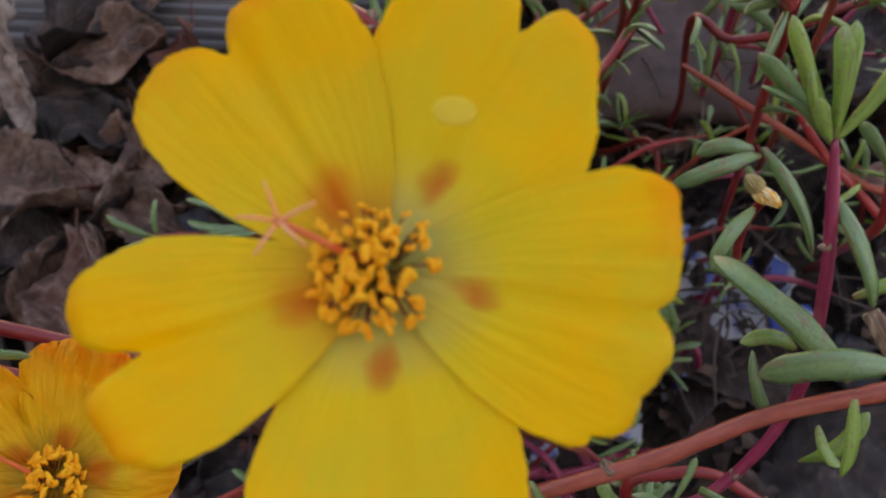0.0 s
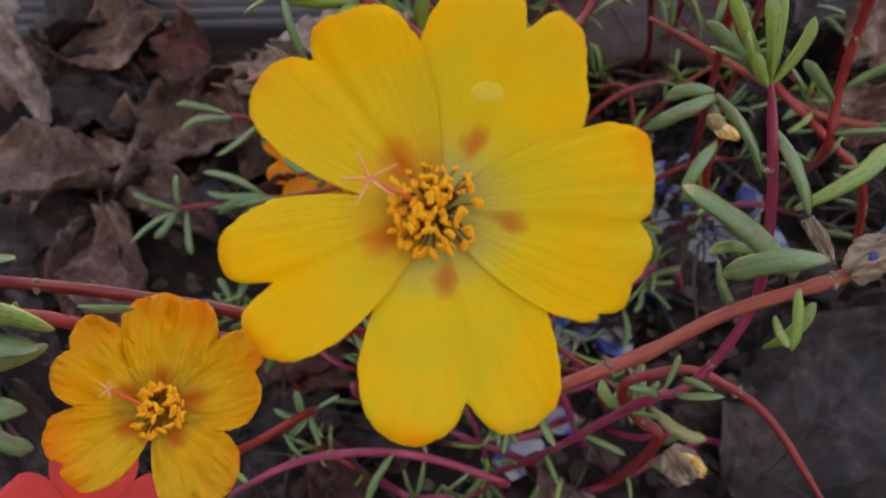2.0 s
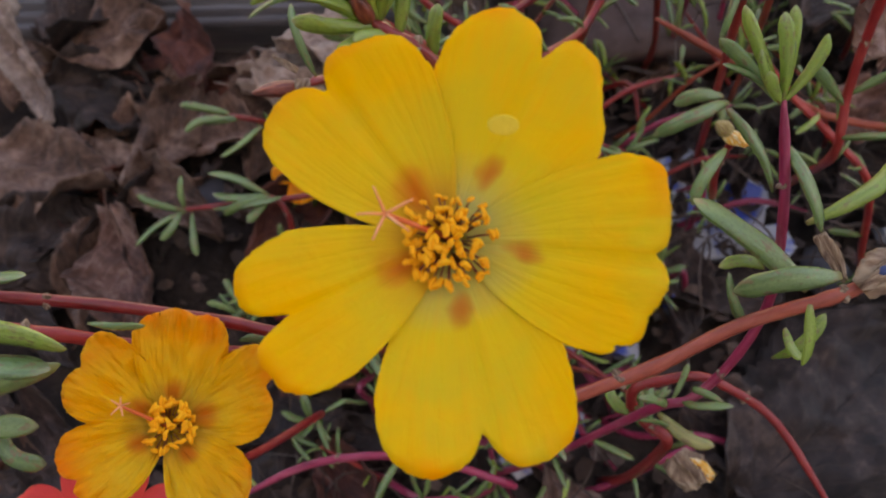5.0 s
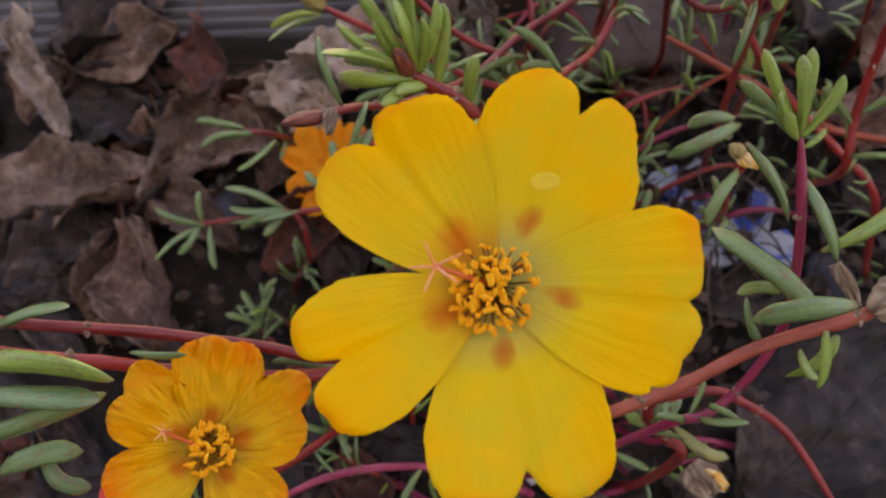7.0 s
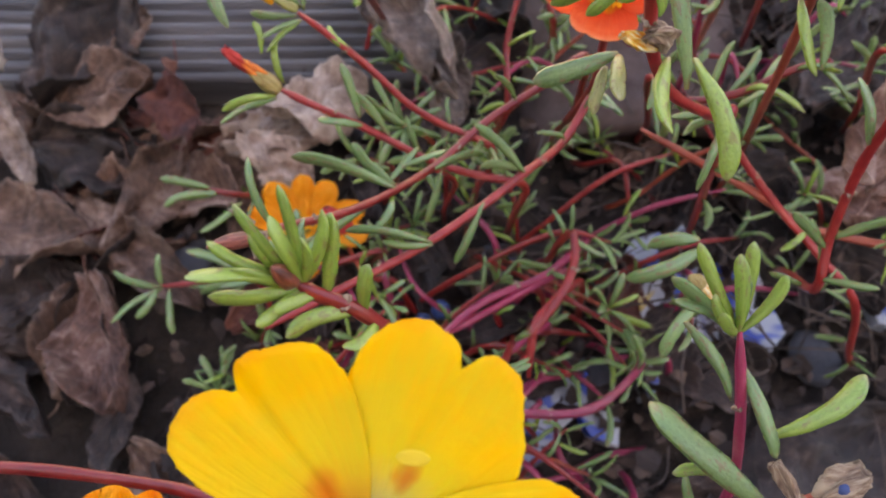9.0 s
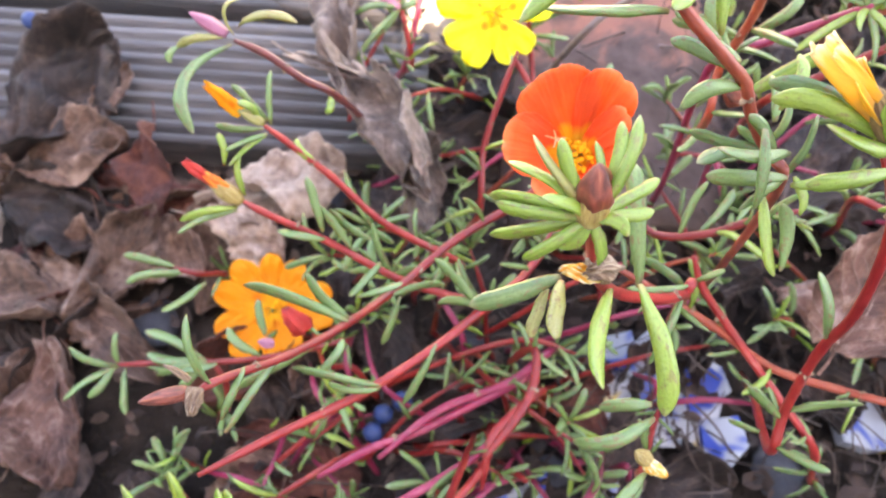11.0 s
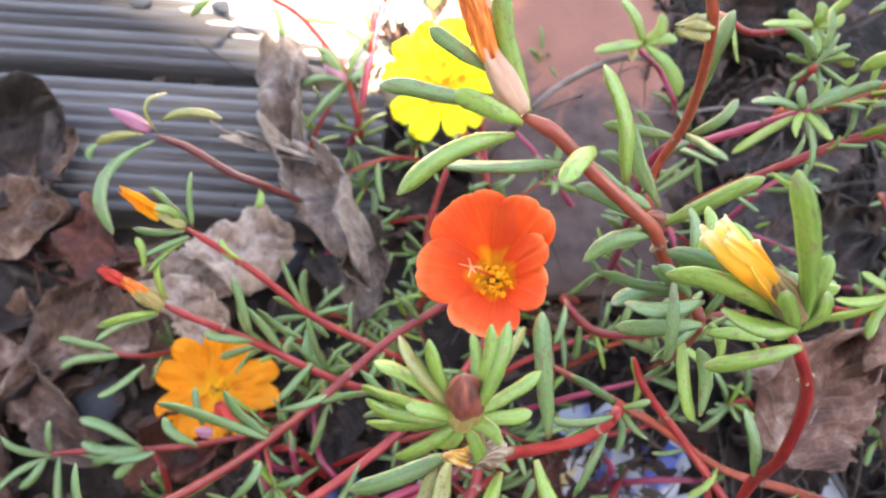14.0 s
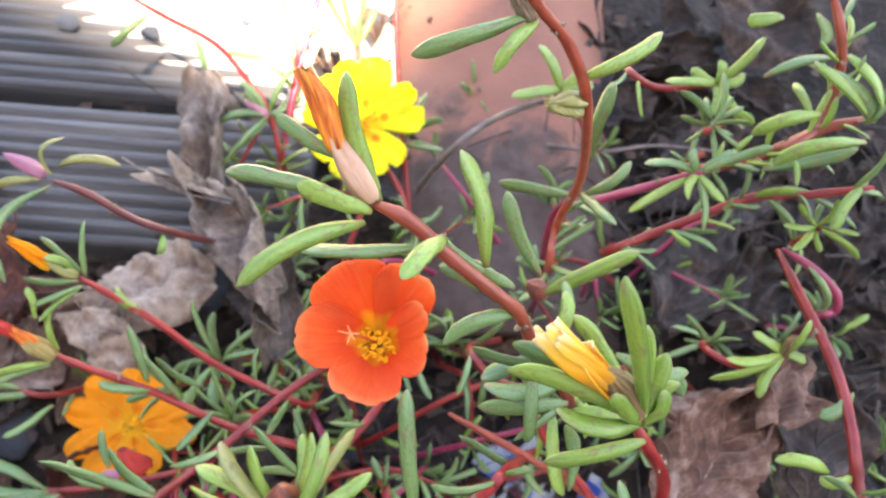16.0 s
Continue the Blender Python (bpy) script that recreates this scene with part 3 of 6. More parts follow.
def petal_grid(frame_m, angle, length, half, notch_at, notch, lobes, cup, lift, wave, seed, inner=0.05, ruffle=0.0):
    """Points of one petal, in polar steps round the flower's heart; angles in degrees."""
    rnd = random.Random(seed)
    ns, nt = 14, 45
    grid, uvs = [], []
    ph = rnd.uniform(0, 6.28)
    for i in range(ns + 1):
        s = inner + (1 - inner) * i / ns
        row, urow = [], []
        for j in range(nt):
            th = -1 + 2 * j / (nt - 1)
            lob = lobes[0] + (lobes[1] - lobes[0]) * min(max(th * 1.6 + 0.5, 0), 1)
            big = length * lob * (1 - abs(th) ** 5.0 * 0.985) ** 0.36
            off = th * half - notch_at
            big *= 1 - notch * math.exp(-(abs(off) / 3.4) ** 1.3)
            big *= 1 + 0.008 * math.sin(th * 17 + ph) + 0.022 * noise.noise(Vector((th * 6, seed * 1.7, 0))) + 0.012 * noise.noise(Vector((th * 17, seed * 1.7, 3)))
            big *= 1 + ruffle * (0.10 * math.sin(th * 9 + ph) + 0.55 * noise.noise(Vector((th * 7, seed * 2.3, 5))))
            r = s * big
            a = radians(angle + th * half * (1.30 - 0.30 * s ** 0.8))
            q = r / length
            z = cup * length * q ** 1.5 + lift * q + wave * length * q * q * (math.sin(th * 3.0 + ph) + 0.6 * math.sin(th * 8 + q * 5 + ph)) * 0.5
            z += ruffle * length * q * q * (0.3 * math.sin(th * 10 + 2.2 * ph + 2 * q) + 2.0 * noise.noise(Vector((th * 3.2, q * 4, seed * 1.3))) + 1.0 * noise.noise(Vector((th * 8, q * 9, seed)))) + 0.012 * length * q * noise.noise(Vector((th * 4, q * 6, seed * 0.9)))
            z -= 0.10 * length * max(q - 0.82, 0) * 2 * (0.5 + 0.5 * math.sin(th * 4 + ph))
            row.append(frame_m @ Vector((r * math.cos(a), r * math.sin(a), z)))
            urow.append((q, 0.5 + 0.5 * th))
        grid.append(row)
        uvs.append(urow)
    return grid, uvs


def rim_grid(frame_m, angle, half, lift, rim, cuts, cup, seed, crease=0.0, slant=0.5):
    """Points of a petal with an uneven rim. rim: its reach in mm at even steps from one edge to the other;
    cuts: notches as place in degrees from the midline, depth, width; slant: how far it widens towards the heart."""
    rnd = random.Random(seed)
    ns, nt, ph = 18, 61, rnd.uniform(0, 6.28)
    length = max(rim) * 0.001
    curve = smooth_line([Vector((r, 0, 0)) for r in rim], 10)
    grid, uvs = [], []
    for i in range(ns + 1):
        s = 0.04 + 0.96 * i / ns
        row, urow = [], []
        for j in range(nt):
            th = -1 + 2 * j / (nt - 1)
            big = curve[round((th + 1) / 2 * (len(curve) - 1))].x * 0.001
            for at, deep, wide in cuts:
                big *= 1 - deep * math.exp(-(abs(th * half - at) / wide) ** 1.3)
            big *= 1 + 0.008 * noise.noise(Vector((th * 9, seed * 1.7, 0))) + 0.006 * noise.noise(Vector((th * 26, seed * 1.7, 3)))
            r = s * big
            a = radians(angle + th * half * (1 + slant - slant * s))
            q = r / length
            z = cup * length * q ** 1.5 + lift * (0.5 + 0.5 * q)
            z += 0.030 * length * q * q * math.sin(th * 3.0 + ph) + 0.020 * length * q * noise.noise(Vector((th * 2.2, q * 2.5, seed * 0.9)))
            z -= 0.028 * length * q * math.exp(-(th / 0.10) ** 2)
            for at, deep, wide in cuts:
                z -= 0.10 * deep * length * q * q * math.exp(-((th * half - at) / (wide * 1.6)) ** 2)
            z += 0.010 * length * q * q * noise.noise(Vector((th * 9, q * 1.6, seed)))
            z += crease * length * q * (1.3 * noise.noise(Vector((th * 3.4, q * 4.5, seed * 1.3))) + 0.9 * abs(noise.noise(Vector((th * 7, q * 8, seed)))))
            z -= 0.10 * length * max(q - 0.86, 0) * (1 + math.sin(th * 4 + ph))
            row.append(frame_m @ Vector((r * math.cos(a), r * math.sin(a), z)))
            urow.append((q, 0.5 + 0.5 * th))
        grid.append(row)
        uvs.append(urow)
    return grid, uvs


def ball(r, h, mat, name, sides=8, rings=5):
    verts, faces = [], []
    for i in range(rings + 1):
        t = math.pi * i / rings
        for k in range(sides):
            a = 2 * math.pi * k / sides
            verts.append((r * math.sin(t) * math.cos(a) + 1e-6, r * math.sin(t) * math.sin(a), -h * math.cos(t)))
    for i in range(rings):
        for k in range(sides):
            a, b = i * sides + k, i * sides + (k + 1) % sides
            faces.append((a, b, b + sides, a + sides))
    return mesh_of(name, verts, faces, mat)


def anther_mesh(seed):
    """Two pollen sacs side by side, lumpy."""
    verts, faces = [], []
    for side in (-1, 1):
        me = ball(0.00040, 0.00092, anther, "anther", 8, 6)
        off = len(verts)
        for v in me.vertices:
            q = v.co * 1500
            co = v.co * (1 + 0.35 * noise.noise(q + Vector((seed * 5 + side, 0, 0))) + 0.2 * noise.noise(q * 2.3))
            verts.append((co.x + side * 0.00030, co.y + 0.22 * abs(co.z) * (1 if seed % 2 else -1), co.z))
        faces += [tuple(off + k for k in p.vertices) for p in me.polygons]
        bpy.data.meshes.remove(me)
    return mesh_of("anther", verts, faces, anther)


ANTHERS = [anther_mesh(i) for i in range(5)]


def flower(parent, centre, face, petals, mat, cup, wave=0.03, stamens=30, disc=0.0055, tall=0.006, seed=0, label="", pistil=None, roll=0.0, ruffle=0.0, grains=1.0):
    """A five-petalled flower that looks at the place face. petals: rows of angle, length, half width, notch place, notch, lobes, lift."""
    rnd = random.Random(seed)
    centre = Vector(centre)
    z = (Vector(face) - centre).normalized()
    x = (Vector((1, 0, 0)) - z * z.x).normalized()
    x = Matrix.Rotation(radians(roll), 3, z) @ x
    y = z.cross(x)
    m = Matrix(((x.x, y.x, z.x, centre.x), (x.y, y.y, z.y, centre.y), (x.z, y.z, z.z, centre.z), (0, 0, 0, 1)))
    heart = bud(parent, centre - z * 0.007, centre + z * 0.0025, 0.0022, leaf_fresh, "flower", label)
    for i, row in enumerate(petals):
        if isinstance(row[3], tuple):
            angle, half, lift, rim, cuts, own = row
            g, uv = rim_grid(m, angle, half, lift, rim, cuts, cup, seed * 10 + i, ruffle)
            put("petal", two_sided("petal", g, 0.00022, own or mat, uv), heart)
            continue
        angle, length, half, notch_at, notch, l0, l1, lift = row
        g, uv = petal_grid(m, angle, length, half, notch_at, notch, (l0, l1), cup, lift, wave, seed * 10 + i, 0.05, ruffle)
        put("petal", two_sided("petal", g, 0.00022, mat, uv), heart)
    for i in range(stamens):
        a, r = rnd.uniform(0, 6.283), disc * rnd.random() ** 0.62
        foot = m @ Vector((0.0025 * math.cos(a) * r / disc, 0.0025 * math.sin(a) * r / disc, 0.001))
        top = m @ Vector((r * math.cos(a), r * math.sin(a), tall * (1.0 - 0.45 * (r / disc) ** 2) * rnd.uniform(0.8, 1.1)))
        knee = (foot + top) / 2 + z * 0.0012
        put("filament", tube("filament", smooth_line([foot, knee, top], 3), 0.00014, 0.00012, filament, 5, False), heart)
        tilt = Matrix.Translation(top) @ Euler((rnd.uniform(0, 3), rnd.uniform(0, 3), 0)).to_matrix().to_4x4()
        put("anther", ANTHERS[i % 5], heart, tilt @ Matrix.Scale(rnd.uniform(0.75, 1.2) * grains, 4))
    if pistil:
        tip, arms = Vector(pistil[0]), pistil[1]
        line = smooth_line([centre + z * 0.002, centre.lerp(tip, 0.5) + z * 0.0012, tip], 5)
        put("pistil", tube("pistil", line, 0.00045, 0.0003, style_red, 7, False), heart)
        for k in range(5):
            q = 2 * math.pi * k / 5 + 0.4 + rnd.uniform(-0.4, 0.4)
            d = ((x * math.cos(q) + y * math.sin(q)) * arms + z * arms * 0.45) * rnd.uniform(0.65, 1.15)
            put("stigma_arm", tube("stigma_arm", smooth_line([tip, tip + d * 0.55 + z * arms * rnd.uniform(-0.05, 0.3), tip + d], 3), 0.00024, 0.00013, pistil_red, 6, False), heart)
    return heart


def shoot(label, pts, r0, r1, mat=None, root=None, category="plant shoot", loose=0, length=0.018, seed=0):
    """A stem from its tip through the points and down to the soil at its root."""
    last = Vector(pts[-1])
    if root is None:
        heart = V(43, 104, 353) if last.y > 0.11 else V(6, 0, 336)
        slope = max(last.z, 0) / (heart.z - last.z)
        root = last + Vector((last.x - heart.x, last.y - heart.y, 0)) * min(slope, 0.9) + V(random.Random(seed + 7).uniform(-5, 5), random.Random(seed + 3).uniform(-5, 5), 0)
    root = Vector((root[0], root[1], 0))
    mid = last.lerp(root, 0.60) + V(random.Random(seed + 11).uniform(-4, 4), random.Random(seed + 5).uniform(-4, 4), 0)
    line = smooth_line([*pts, mid, Vector((root.x, root.y, -0.004))], 6)
    e = thing("moss_rose_shoot", Vector((root.x, root.y, 0)), label, category, "moss rose shoots")
    put("stem", tube("stem", line, r0 * 0.78, r1 * 0.78, mat or stem_red, seed=seed, taper=True), e)
    if len(pts) > 3:
        for k in range(9, 6 * len(pts) - 8, 17):
            r = (r0 + (r1 - r0) * k / len(line)) * 0.78
            crumpled(e, line[k], line[k] + (line[k + 1] - line[k]).normalized() * r * 1.4, r * 1.04, papery, seed + k, "node_scar", "", 0.15)
    if loose:
        along(e, line, loose, length, seed, 0.05, 0.75)
    elif len(pts) > 2:
        along(e, line, 9, 0.016, seed, 0.62, 0.97, leaf_grey)
    return e, line


def dry_leaf(place, length, width, yaw, pitch=0.0, roll=0.0, curl=0.4, mat=None, seed=0, label="crisp curled brown dead leaf on the soil", wilt=0.12, stalk=False, crumple=1.0):
    """A dead leaf: ragged outline, raised midrib, edges curled up."""
    rnd = random.Random(seed)
    nu, nv = 36, 21
    ph = [rnd.uniform(0, 6.28) for _ in range(6)]
    grid, uvs = [], []
    for i in range(nu):
        t = i / (nu - 1)
        row, urow = [], []
        for j in range(nv):
            v = -1 + 2 * j / (nv - 1)
            rag = 1 + 0.10 * math.sin(9 * t + ph[0]) + 0.24 * noise.noise(Vector((t * 7, seed, v > 0))) + 0.16 * noise.noise(Vector((t * 24, seed, v > 0)))
            w = width * 0.5 * max(math.sin(math.pi * min(t * 0.92 + 0.06, 1)) ** 0.7, 0.04) * rag
            k = curl * (1 + 0.5 * math.sin(3 * t + ph[1])) * 1.6
            a = v * k
            yy, zz = (math.sin(a) / k * w, (1 - math.cos(a)) / k * w) if abs(k) > 0.03 else (v * w, 0)
            if abs(v) > 0.55:
                zz += (abs(v) - 0.55) * width * 0.7 * math.sin(5 * t + ph[3] + (2 if v > 0 else 0))
            zz += length * wilt * math.sin(4.2 * t + ph[2]) * 0.5
            q = Vector((t * length * 60 + seed, v * width * 48, seed * 0.7))
            fold = abs(noise.noise(q * 0.9 + Vector((3, 1, 0)))) * 2 - 0.4
            zz += crumple * (0.0042 * noise.noise(q) + 0.0036 * fold + 0.0014 * (abs(noise.noise(q * 2.1)) * 2 - 0.4) + 0.0006 * noise.noise(q * 5.1))
            zz -= 0.0012 * math.exp(-(v / 0.10) ** 2)
            row.append(Vector(((t - 0.5) * length + 0.002 * noise.noise(q * 1.7 + Vector((9, 0, 0))), yy, zz)))
            urow.append((t, 0.5 + 0.5 * v))
        grid.append(row)
        uvs.append(urow)
    me = two_sided("dead_leaf", grid, 0.0004, mat or dry_brown, uvs)
    turn = pose(0, 0, 0, roll, pitch, yaw)
    low = min((turn @ v.co).z for v in me.vertices)
    p = Vector(place)
    if p.z + low < -0.004:
        p.z = -0.004 - low
    ob = put("dead_leaf", me, None, Matrix.Translation(p) @ turn)
    if stalk:
        rib = [grid[i][nv // 2] + Vector((0, 0, 0.0002)) for i in range(0, nu - 2, 2)]
        rib = [rib[0] + Vector((-0.010, 0.002, 0.002)), rib[0] + Vector((-0.004, 0, 0))] + rib
        put("midrib", tube("midrib", [ob.matrix_basis @ q for q in rib], 0.0005, 0.0002, mat or dry_brown, 6, False), ob)
    return tagged(ob, label, "dead leaf", "dead leaves")


# ---- the setting ----
def ground_sheet():
    n, near, bm = 90, 0.7, []
    verts, faces = [], []
    steps = [-40, -12, -4, -1.6, -0.9] + [-near + 2 * near * i / n for i in range(n + 1)] + [0.9, 1.6, 4, 12, 40]
    for yv in steps:
        for xv in steps:
            z = 0.0
            if abs(xv) < near and abs(yv) < near:
                z = 0.010 * (noise.noise(Vector((xv * 14, yv * 14, 0))) + 0.5 * noise.noise(Vector((xv * 40, yv * 40, 3)))) - 0.004
            verts.append((xv, yv, z))
    k = len(steps)
    for i in range(k - 1):
        for j in range(k - 1):
            faces.append((i * k + j, i * k + j + 1, (i + 1) * k + j + 1, (i + 1) * k + j))
    ob = new("ground", mesh_of("ground", verts, faces, soil))
    tagged(ob, "dark damp crumbly garden soil under the plants", "soil", kind="structure")


ground_sheet()

DECK_A, DECK_B = V(-157, 310, 22), V(-58, 315, 22)     # a gap between two boards runs through these
deck_dir = Vector((DECK_B.x - DECK_A.x, DECK_B.y - DECK_A.y, 0)).normalized()
deck_out = Vector((-deck_dir.y, deck_dir.x, 0))


def deck_board(parent, shift, ribs=20, length=2.4, end=0.0):
    """A grooved deck board beside the gap; shift: its near edge from the gap, across the boards."""
    pitch, top, n = 0.0071, 0.022, ribs
    prof = [(0.0, -0.004)]
    for i in range(n):
        y0 = i * pitch
        prof += [(y0 + 0.0004, top - 0.0042), (y0 + 0.0014, top - 0.0003), (y0 + 0.0032, top), (y0 + 0.0048, top - 0.0004), (y0 + 0.0058, top - 0.0040)]
    prof.append((n * pitch, -0.004))
    verts, faces, cuts, k = [], [], 30, len(prof)
    start = DECK_A - deck_dir * 3.4
    for c in range(cuts + 1):
        f = c / cuts
        for y, z in prof:
            p = start + deck_dir * (f * (length + end)) + deck_out * (shift + y)
            verts.append((p.x, p.y, z + (0.0004 * noise.noise(Vector((f * 90, y * 300, shift * 9))) if z > 0 else 0)))
    for c in range(cuts):
        for i in range(k - 1):
            faces.append((c * k + i, (c + 1) * k + i, (c + 1) * k + i + 1, c * k + i + 1))
    faces += [tuple(range(k)), tuple(range(cuts * k, (cuts + 1) * k))[::-1]]
    put("board", mesh_of("board", verts, faces, deck_mat), parent)


deck = thing("deck", Vector((DECK_A.x, DECK_A.y, 0)), "grey weathered decking of grooved boards, strewn with leaves", "decking")
tagged(deck, kind="structure")
for s, n, e in ((-0.0745, 10, 0.10), (0.0035, 20, 0.085), (0.1515, 20, 0.03), (0.2995, 20, -0.05), (0.4475, 20, -0.12), (0.5955, 20, -0.12), (0.7435, 20, -0.12), (0.8915, 20, -0.12), (1.0395, 20, -0.12), (1.1875, 20, -0.12)):
    deck_board(deck, s, n, length=3.46, end=e)

# pale sandy ground behind, in the sun
def sand_patch():
    verts, faces, nx, ny = [], [], 60, 40
    for i in range(ny + 1):
        for j in range(nx + 1):
            x = -0.22 + 4.2 * (j / nx) ** 2.0
            y = 0.325 + 0.22 * min(max((x - 0.06) / 0.06, 0), 1) + 3.0 * (i / ny) ** 1.8
            edge = min(i / 3, j / 3, (nx - j) / 3, (ny - i) / 3, 1)
            z = -0.012 + 0.022 * edge + 0.004 * noise.noise(Vector((x * 18, y * 18, 5))) + 0.002 * noise.noise(Vector((x * 60, y * 60, 5)))
            verts.append((x + (0.02 * noise.noise(Vector((x * 9, y * 9, 1))) if i == 0 else 0), y + 0.03 * noise.noise(Vector((x * 7, 0, 2))), z))
    for i in range(ny):
        for j in range(nx):
            a = i * (nx + 1) + j
            faces.append((a, a + 1, a + nx + 2, a + nx + 1))
    tagged(new("sand", mesh_of("sand", verts, faces, sand)), "pale sandy gravel bleached by the sun", "sand", kind="structure")


sand_patch()

# pale sheet added over the board ends in place of their sunlit glare
def sand_drift():
    edge = smooth_line([V(-274, 409, 24), V(-160, 377, 24), V(-109, 353, 24), V(-74, 339, 24), V(-39, 331, 24), V(-8, 326, 22)], 12)
    away = Vector((0.22, 0.97, 0))
    verts, faces, n = [], [], 26
    for p in edge:
        for i in range(n + 1):
            f = (i / n) ** 1.5
            q = p + away * (0.75 * f) + Vector((0, 0.006 * noise.noise(Vector((p.x * 60, i, 0))) if i < 3 else 0, 0))
            h = 0.0195 + 0.0075 * min(i / 4, 1) + 0.0016 * noise.noise(Vector((q.x * 50, q.y * 50, 8)))
            verts.append((q.x, q.y, h))
    for i in range(len(edge) - 1):
        for j in range(n):
            k = i * (n + 1) + j
            faces.append((k, k + n + 1, k + n + 2, k + 1))
    tagged(new("sand_drift", mesh_of("sand_drift", verts, faces, sand)), "pale sheet over the board ends in place of their sunlit glare", "sand", kind="structure")


sand_drift()

# unseen blocker added behind to cast the shade; its notch admits the sunlit wedge
LIT_TIP, LIT_L, LIT_R = V(4, 319, 15), V(-164, 381, 15), V(68, 426, 15)


def on_blocker(p):
    s = (-1.5 - p.y) / sun_way.y
    q = p + sun_way * s
    return q.x, q.z


(dx, dz), (lx, lz), (rx, rz) = on_blocker(LIT_TIP), on_blocker(LIT_L), on_blocker(LIT_R)
kl, kr = (lz - dz) / (lx - dx), (rz - dz) / (rx - dx)
outline = [(-6, -0.004), (6, -0.004), (6, dz + kr * 1.2), (dx + 1.2, dz + kr * 1.2), (dx, dz), (dx - 1.2, dz - kl * 1.2), (-6, dz - kl * 1.2)]
wv = [(x, y, z) for y in (-1.5, -1.7) for x, z in outline]
n_ = len(outline)
wf = [tuple(range(n_)), tuple(range(n_, 2 * n_))[::-1]] + [(i, i + n_, (i + 1) % n_ + n_, (i + 1) % n_) for i in range(n_)]
tagged(new("wall_south", mesh_of("wall_south", wv, wf, blocker_pale, smooth=False)), "unseen pale blocker with a notched top, added to cast the shade", "wall", kind="structure")


# terracotta tile lying on its side beside the decking
def roof_tile():
    a, b = V(104, 218, 0), V(76, 561, 0)
    d = Vector((b.x - a.x, b.y - a.y, 0))
    length = d.length
    d.normalize()
    side = Vector((d.y, -d.x, 0))
    grid = []
    for i in range(26):
        t = i / 25
        r = 0.050 + 0.008 * t
        row = []
        for j in range(25):
            q = math.pi * j / 24
            wob = 1 + 0.01 * noise.noise(Vector((t * 6, q * 3, 0)))
            p = Vector((a.x, a.y, 0)) + d * (length * t) - side * (r * wob * math.cos(q)) + Vector((0, 0, r * 0.62 * wob * math.sin(q) - 0.003))
            row.append(p)
        grid.append(row)
    ob = new("roof_tile", two_sided("roof_tile", grid, 0.010, terracotta))
    tagged(ob, "weathered half-round terracotta tile lying on the soil", "tile")


roof_tile()


# painted ceramic shards and blue beads
def shard(place, size, yaw, seed, tilt=8):
    rnd = random.Random(seed)
    n = rnd.choice((5, 6, 7))
    ring = [(size * rnd.uniform(0.7, 1.1) * math.cos(2 * math.pi * (k + rnd.uniform(-0.25, 0.25)) / n), size * rnd.uniform(0.6, 1.0) * math.sin(2 * math.pi * (k + rnd.uniform(-0.25, 0.25)) / n)) for k in range(n)]
    h = 0.0035
    verts = [(x, y, -h) for x, y in ring] + [(x, y, h) for x, y in ring] + [(x * 0.96, y * 0.96, h + 0.0005) for x, y in ring]
    faces = [tuple(range(n))[::-1], tuple(range(2 * n, 3 * n))] + [(i, (i + 1) % n, (i + 1) % n + n, i + n) for i in range(n)] + [(i + n, (i + 1) % n + n, (i + 1) % n + 2 * n, i + 2 * n) for i in range(n)]
    ob = put("ceramic_shard", mesh_of("ceramic_shard", verts, faces, glaze, smooth=False), None, Matrix.Translation(place) @ pose(0, 0, 0, rnd.uniform(-tilt, tilt), rnd.uniform(-tilt, tilt), yaw))
    tagged(ob, "broken piece of blue, white and yellow painted ceramic", "ceramic shard", "ceramic shards")


for i, (p, s, yaw) in enumerate([(V(122, 148, 4), 0.034, 20), (V(148, 132, 7), 0.016, 70), (V(104, 165, 7), 0.012, 130), (V(211, 145, 5), 0.016, 10),
                                 (V(63, 99, 4), 0.016, 40), (V(80, 91, 4), 0.012, 90), (V(142, 158, 4), 0.012, 100), (V(53, 88, 4), 0.013, 60), (V(38, 43, 4), 0.012, 15),
                                 (V(102, 112, 4), 0.012, 75), (V(46, 78, 4), 0.014, 35), (V(56, 55, 4), 0.010, 160), (V(212, 150, 4), 0.013, 50)]):
    shard(p, s, yaw, i + 3)
BEAD = ball(0.0042, 0.0042, bead_blue, "bead", 16, 10)
for p in (V(5, 125, 24), V(12, 131, 24), V(2, 117, 26)):
    b = put("berry", BEAD, None, Matrix.Translation(p))
    tagged(b, "small round dusky blue berry resting among the stems", "berry", "blue berries")


# ---- dead leaves that can be told apart ----
leaf_seed = iter(range(40, 100))


def named_leaf(p, length, width, yaw, pitch, roll, curl, mat, text):
    dry_leaf(p, length, width, yaw, pitch, roll, curl, mat, next(leaf_seed), text, stalk=True, crumple=1.9 if "curled" in text or "shriv" in text else 1.3)


named_leaf(V(-24, 236, 100), 0.034, 0.010, -14, 0, 30, 1.2, dry_grey, "narrow rolled strip of brown dead leaf")
named_leaf(V(11, 197, 87), 0.034, 0.022, -75, -20, -20, 0.8, dry_grey, "crumpled brown dead leaf caught in stems")
named_leaf(V(1, 216, 95), 0.062, 0.046, -62, -12, 20, 1.0, dry_grey, "large curled dark brown dead leaf with a pale rib")
named_leaf(V(-30, 271, 71), 0.062, 0.030, -76, 6, 14, 1.0, dry_grey, "shrivelled grey-brown dead leaf on the decking")
named_leaf(V(-47, 220, 36), 0.046, 0.036, 10, 0, -12, 0.35, dry_tan, "pale tan flat dead leaf")
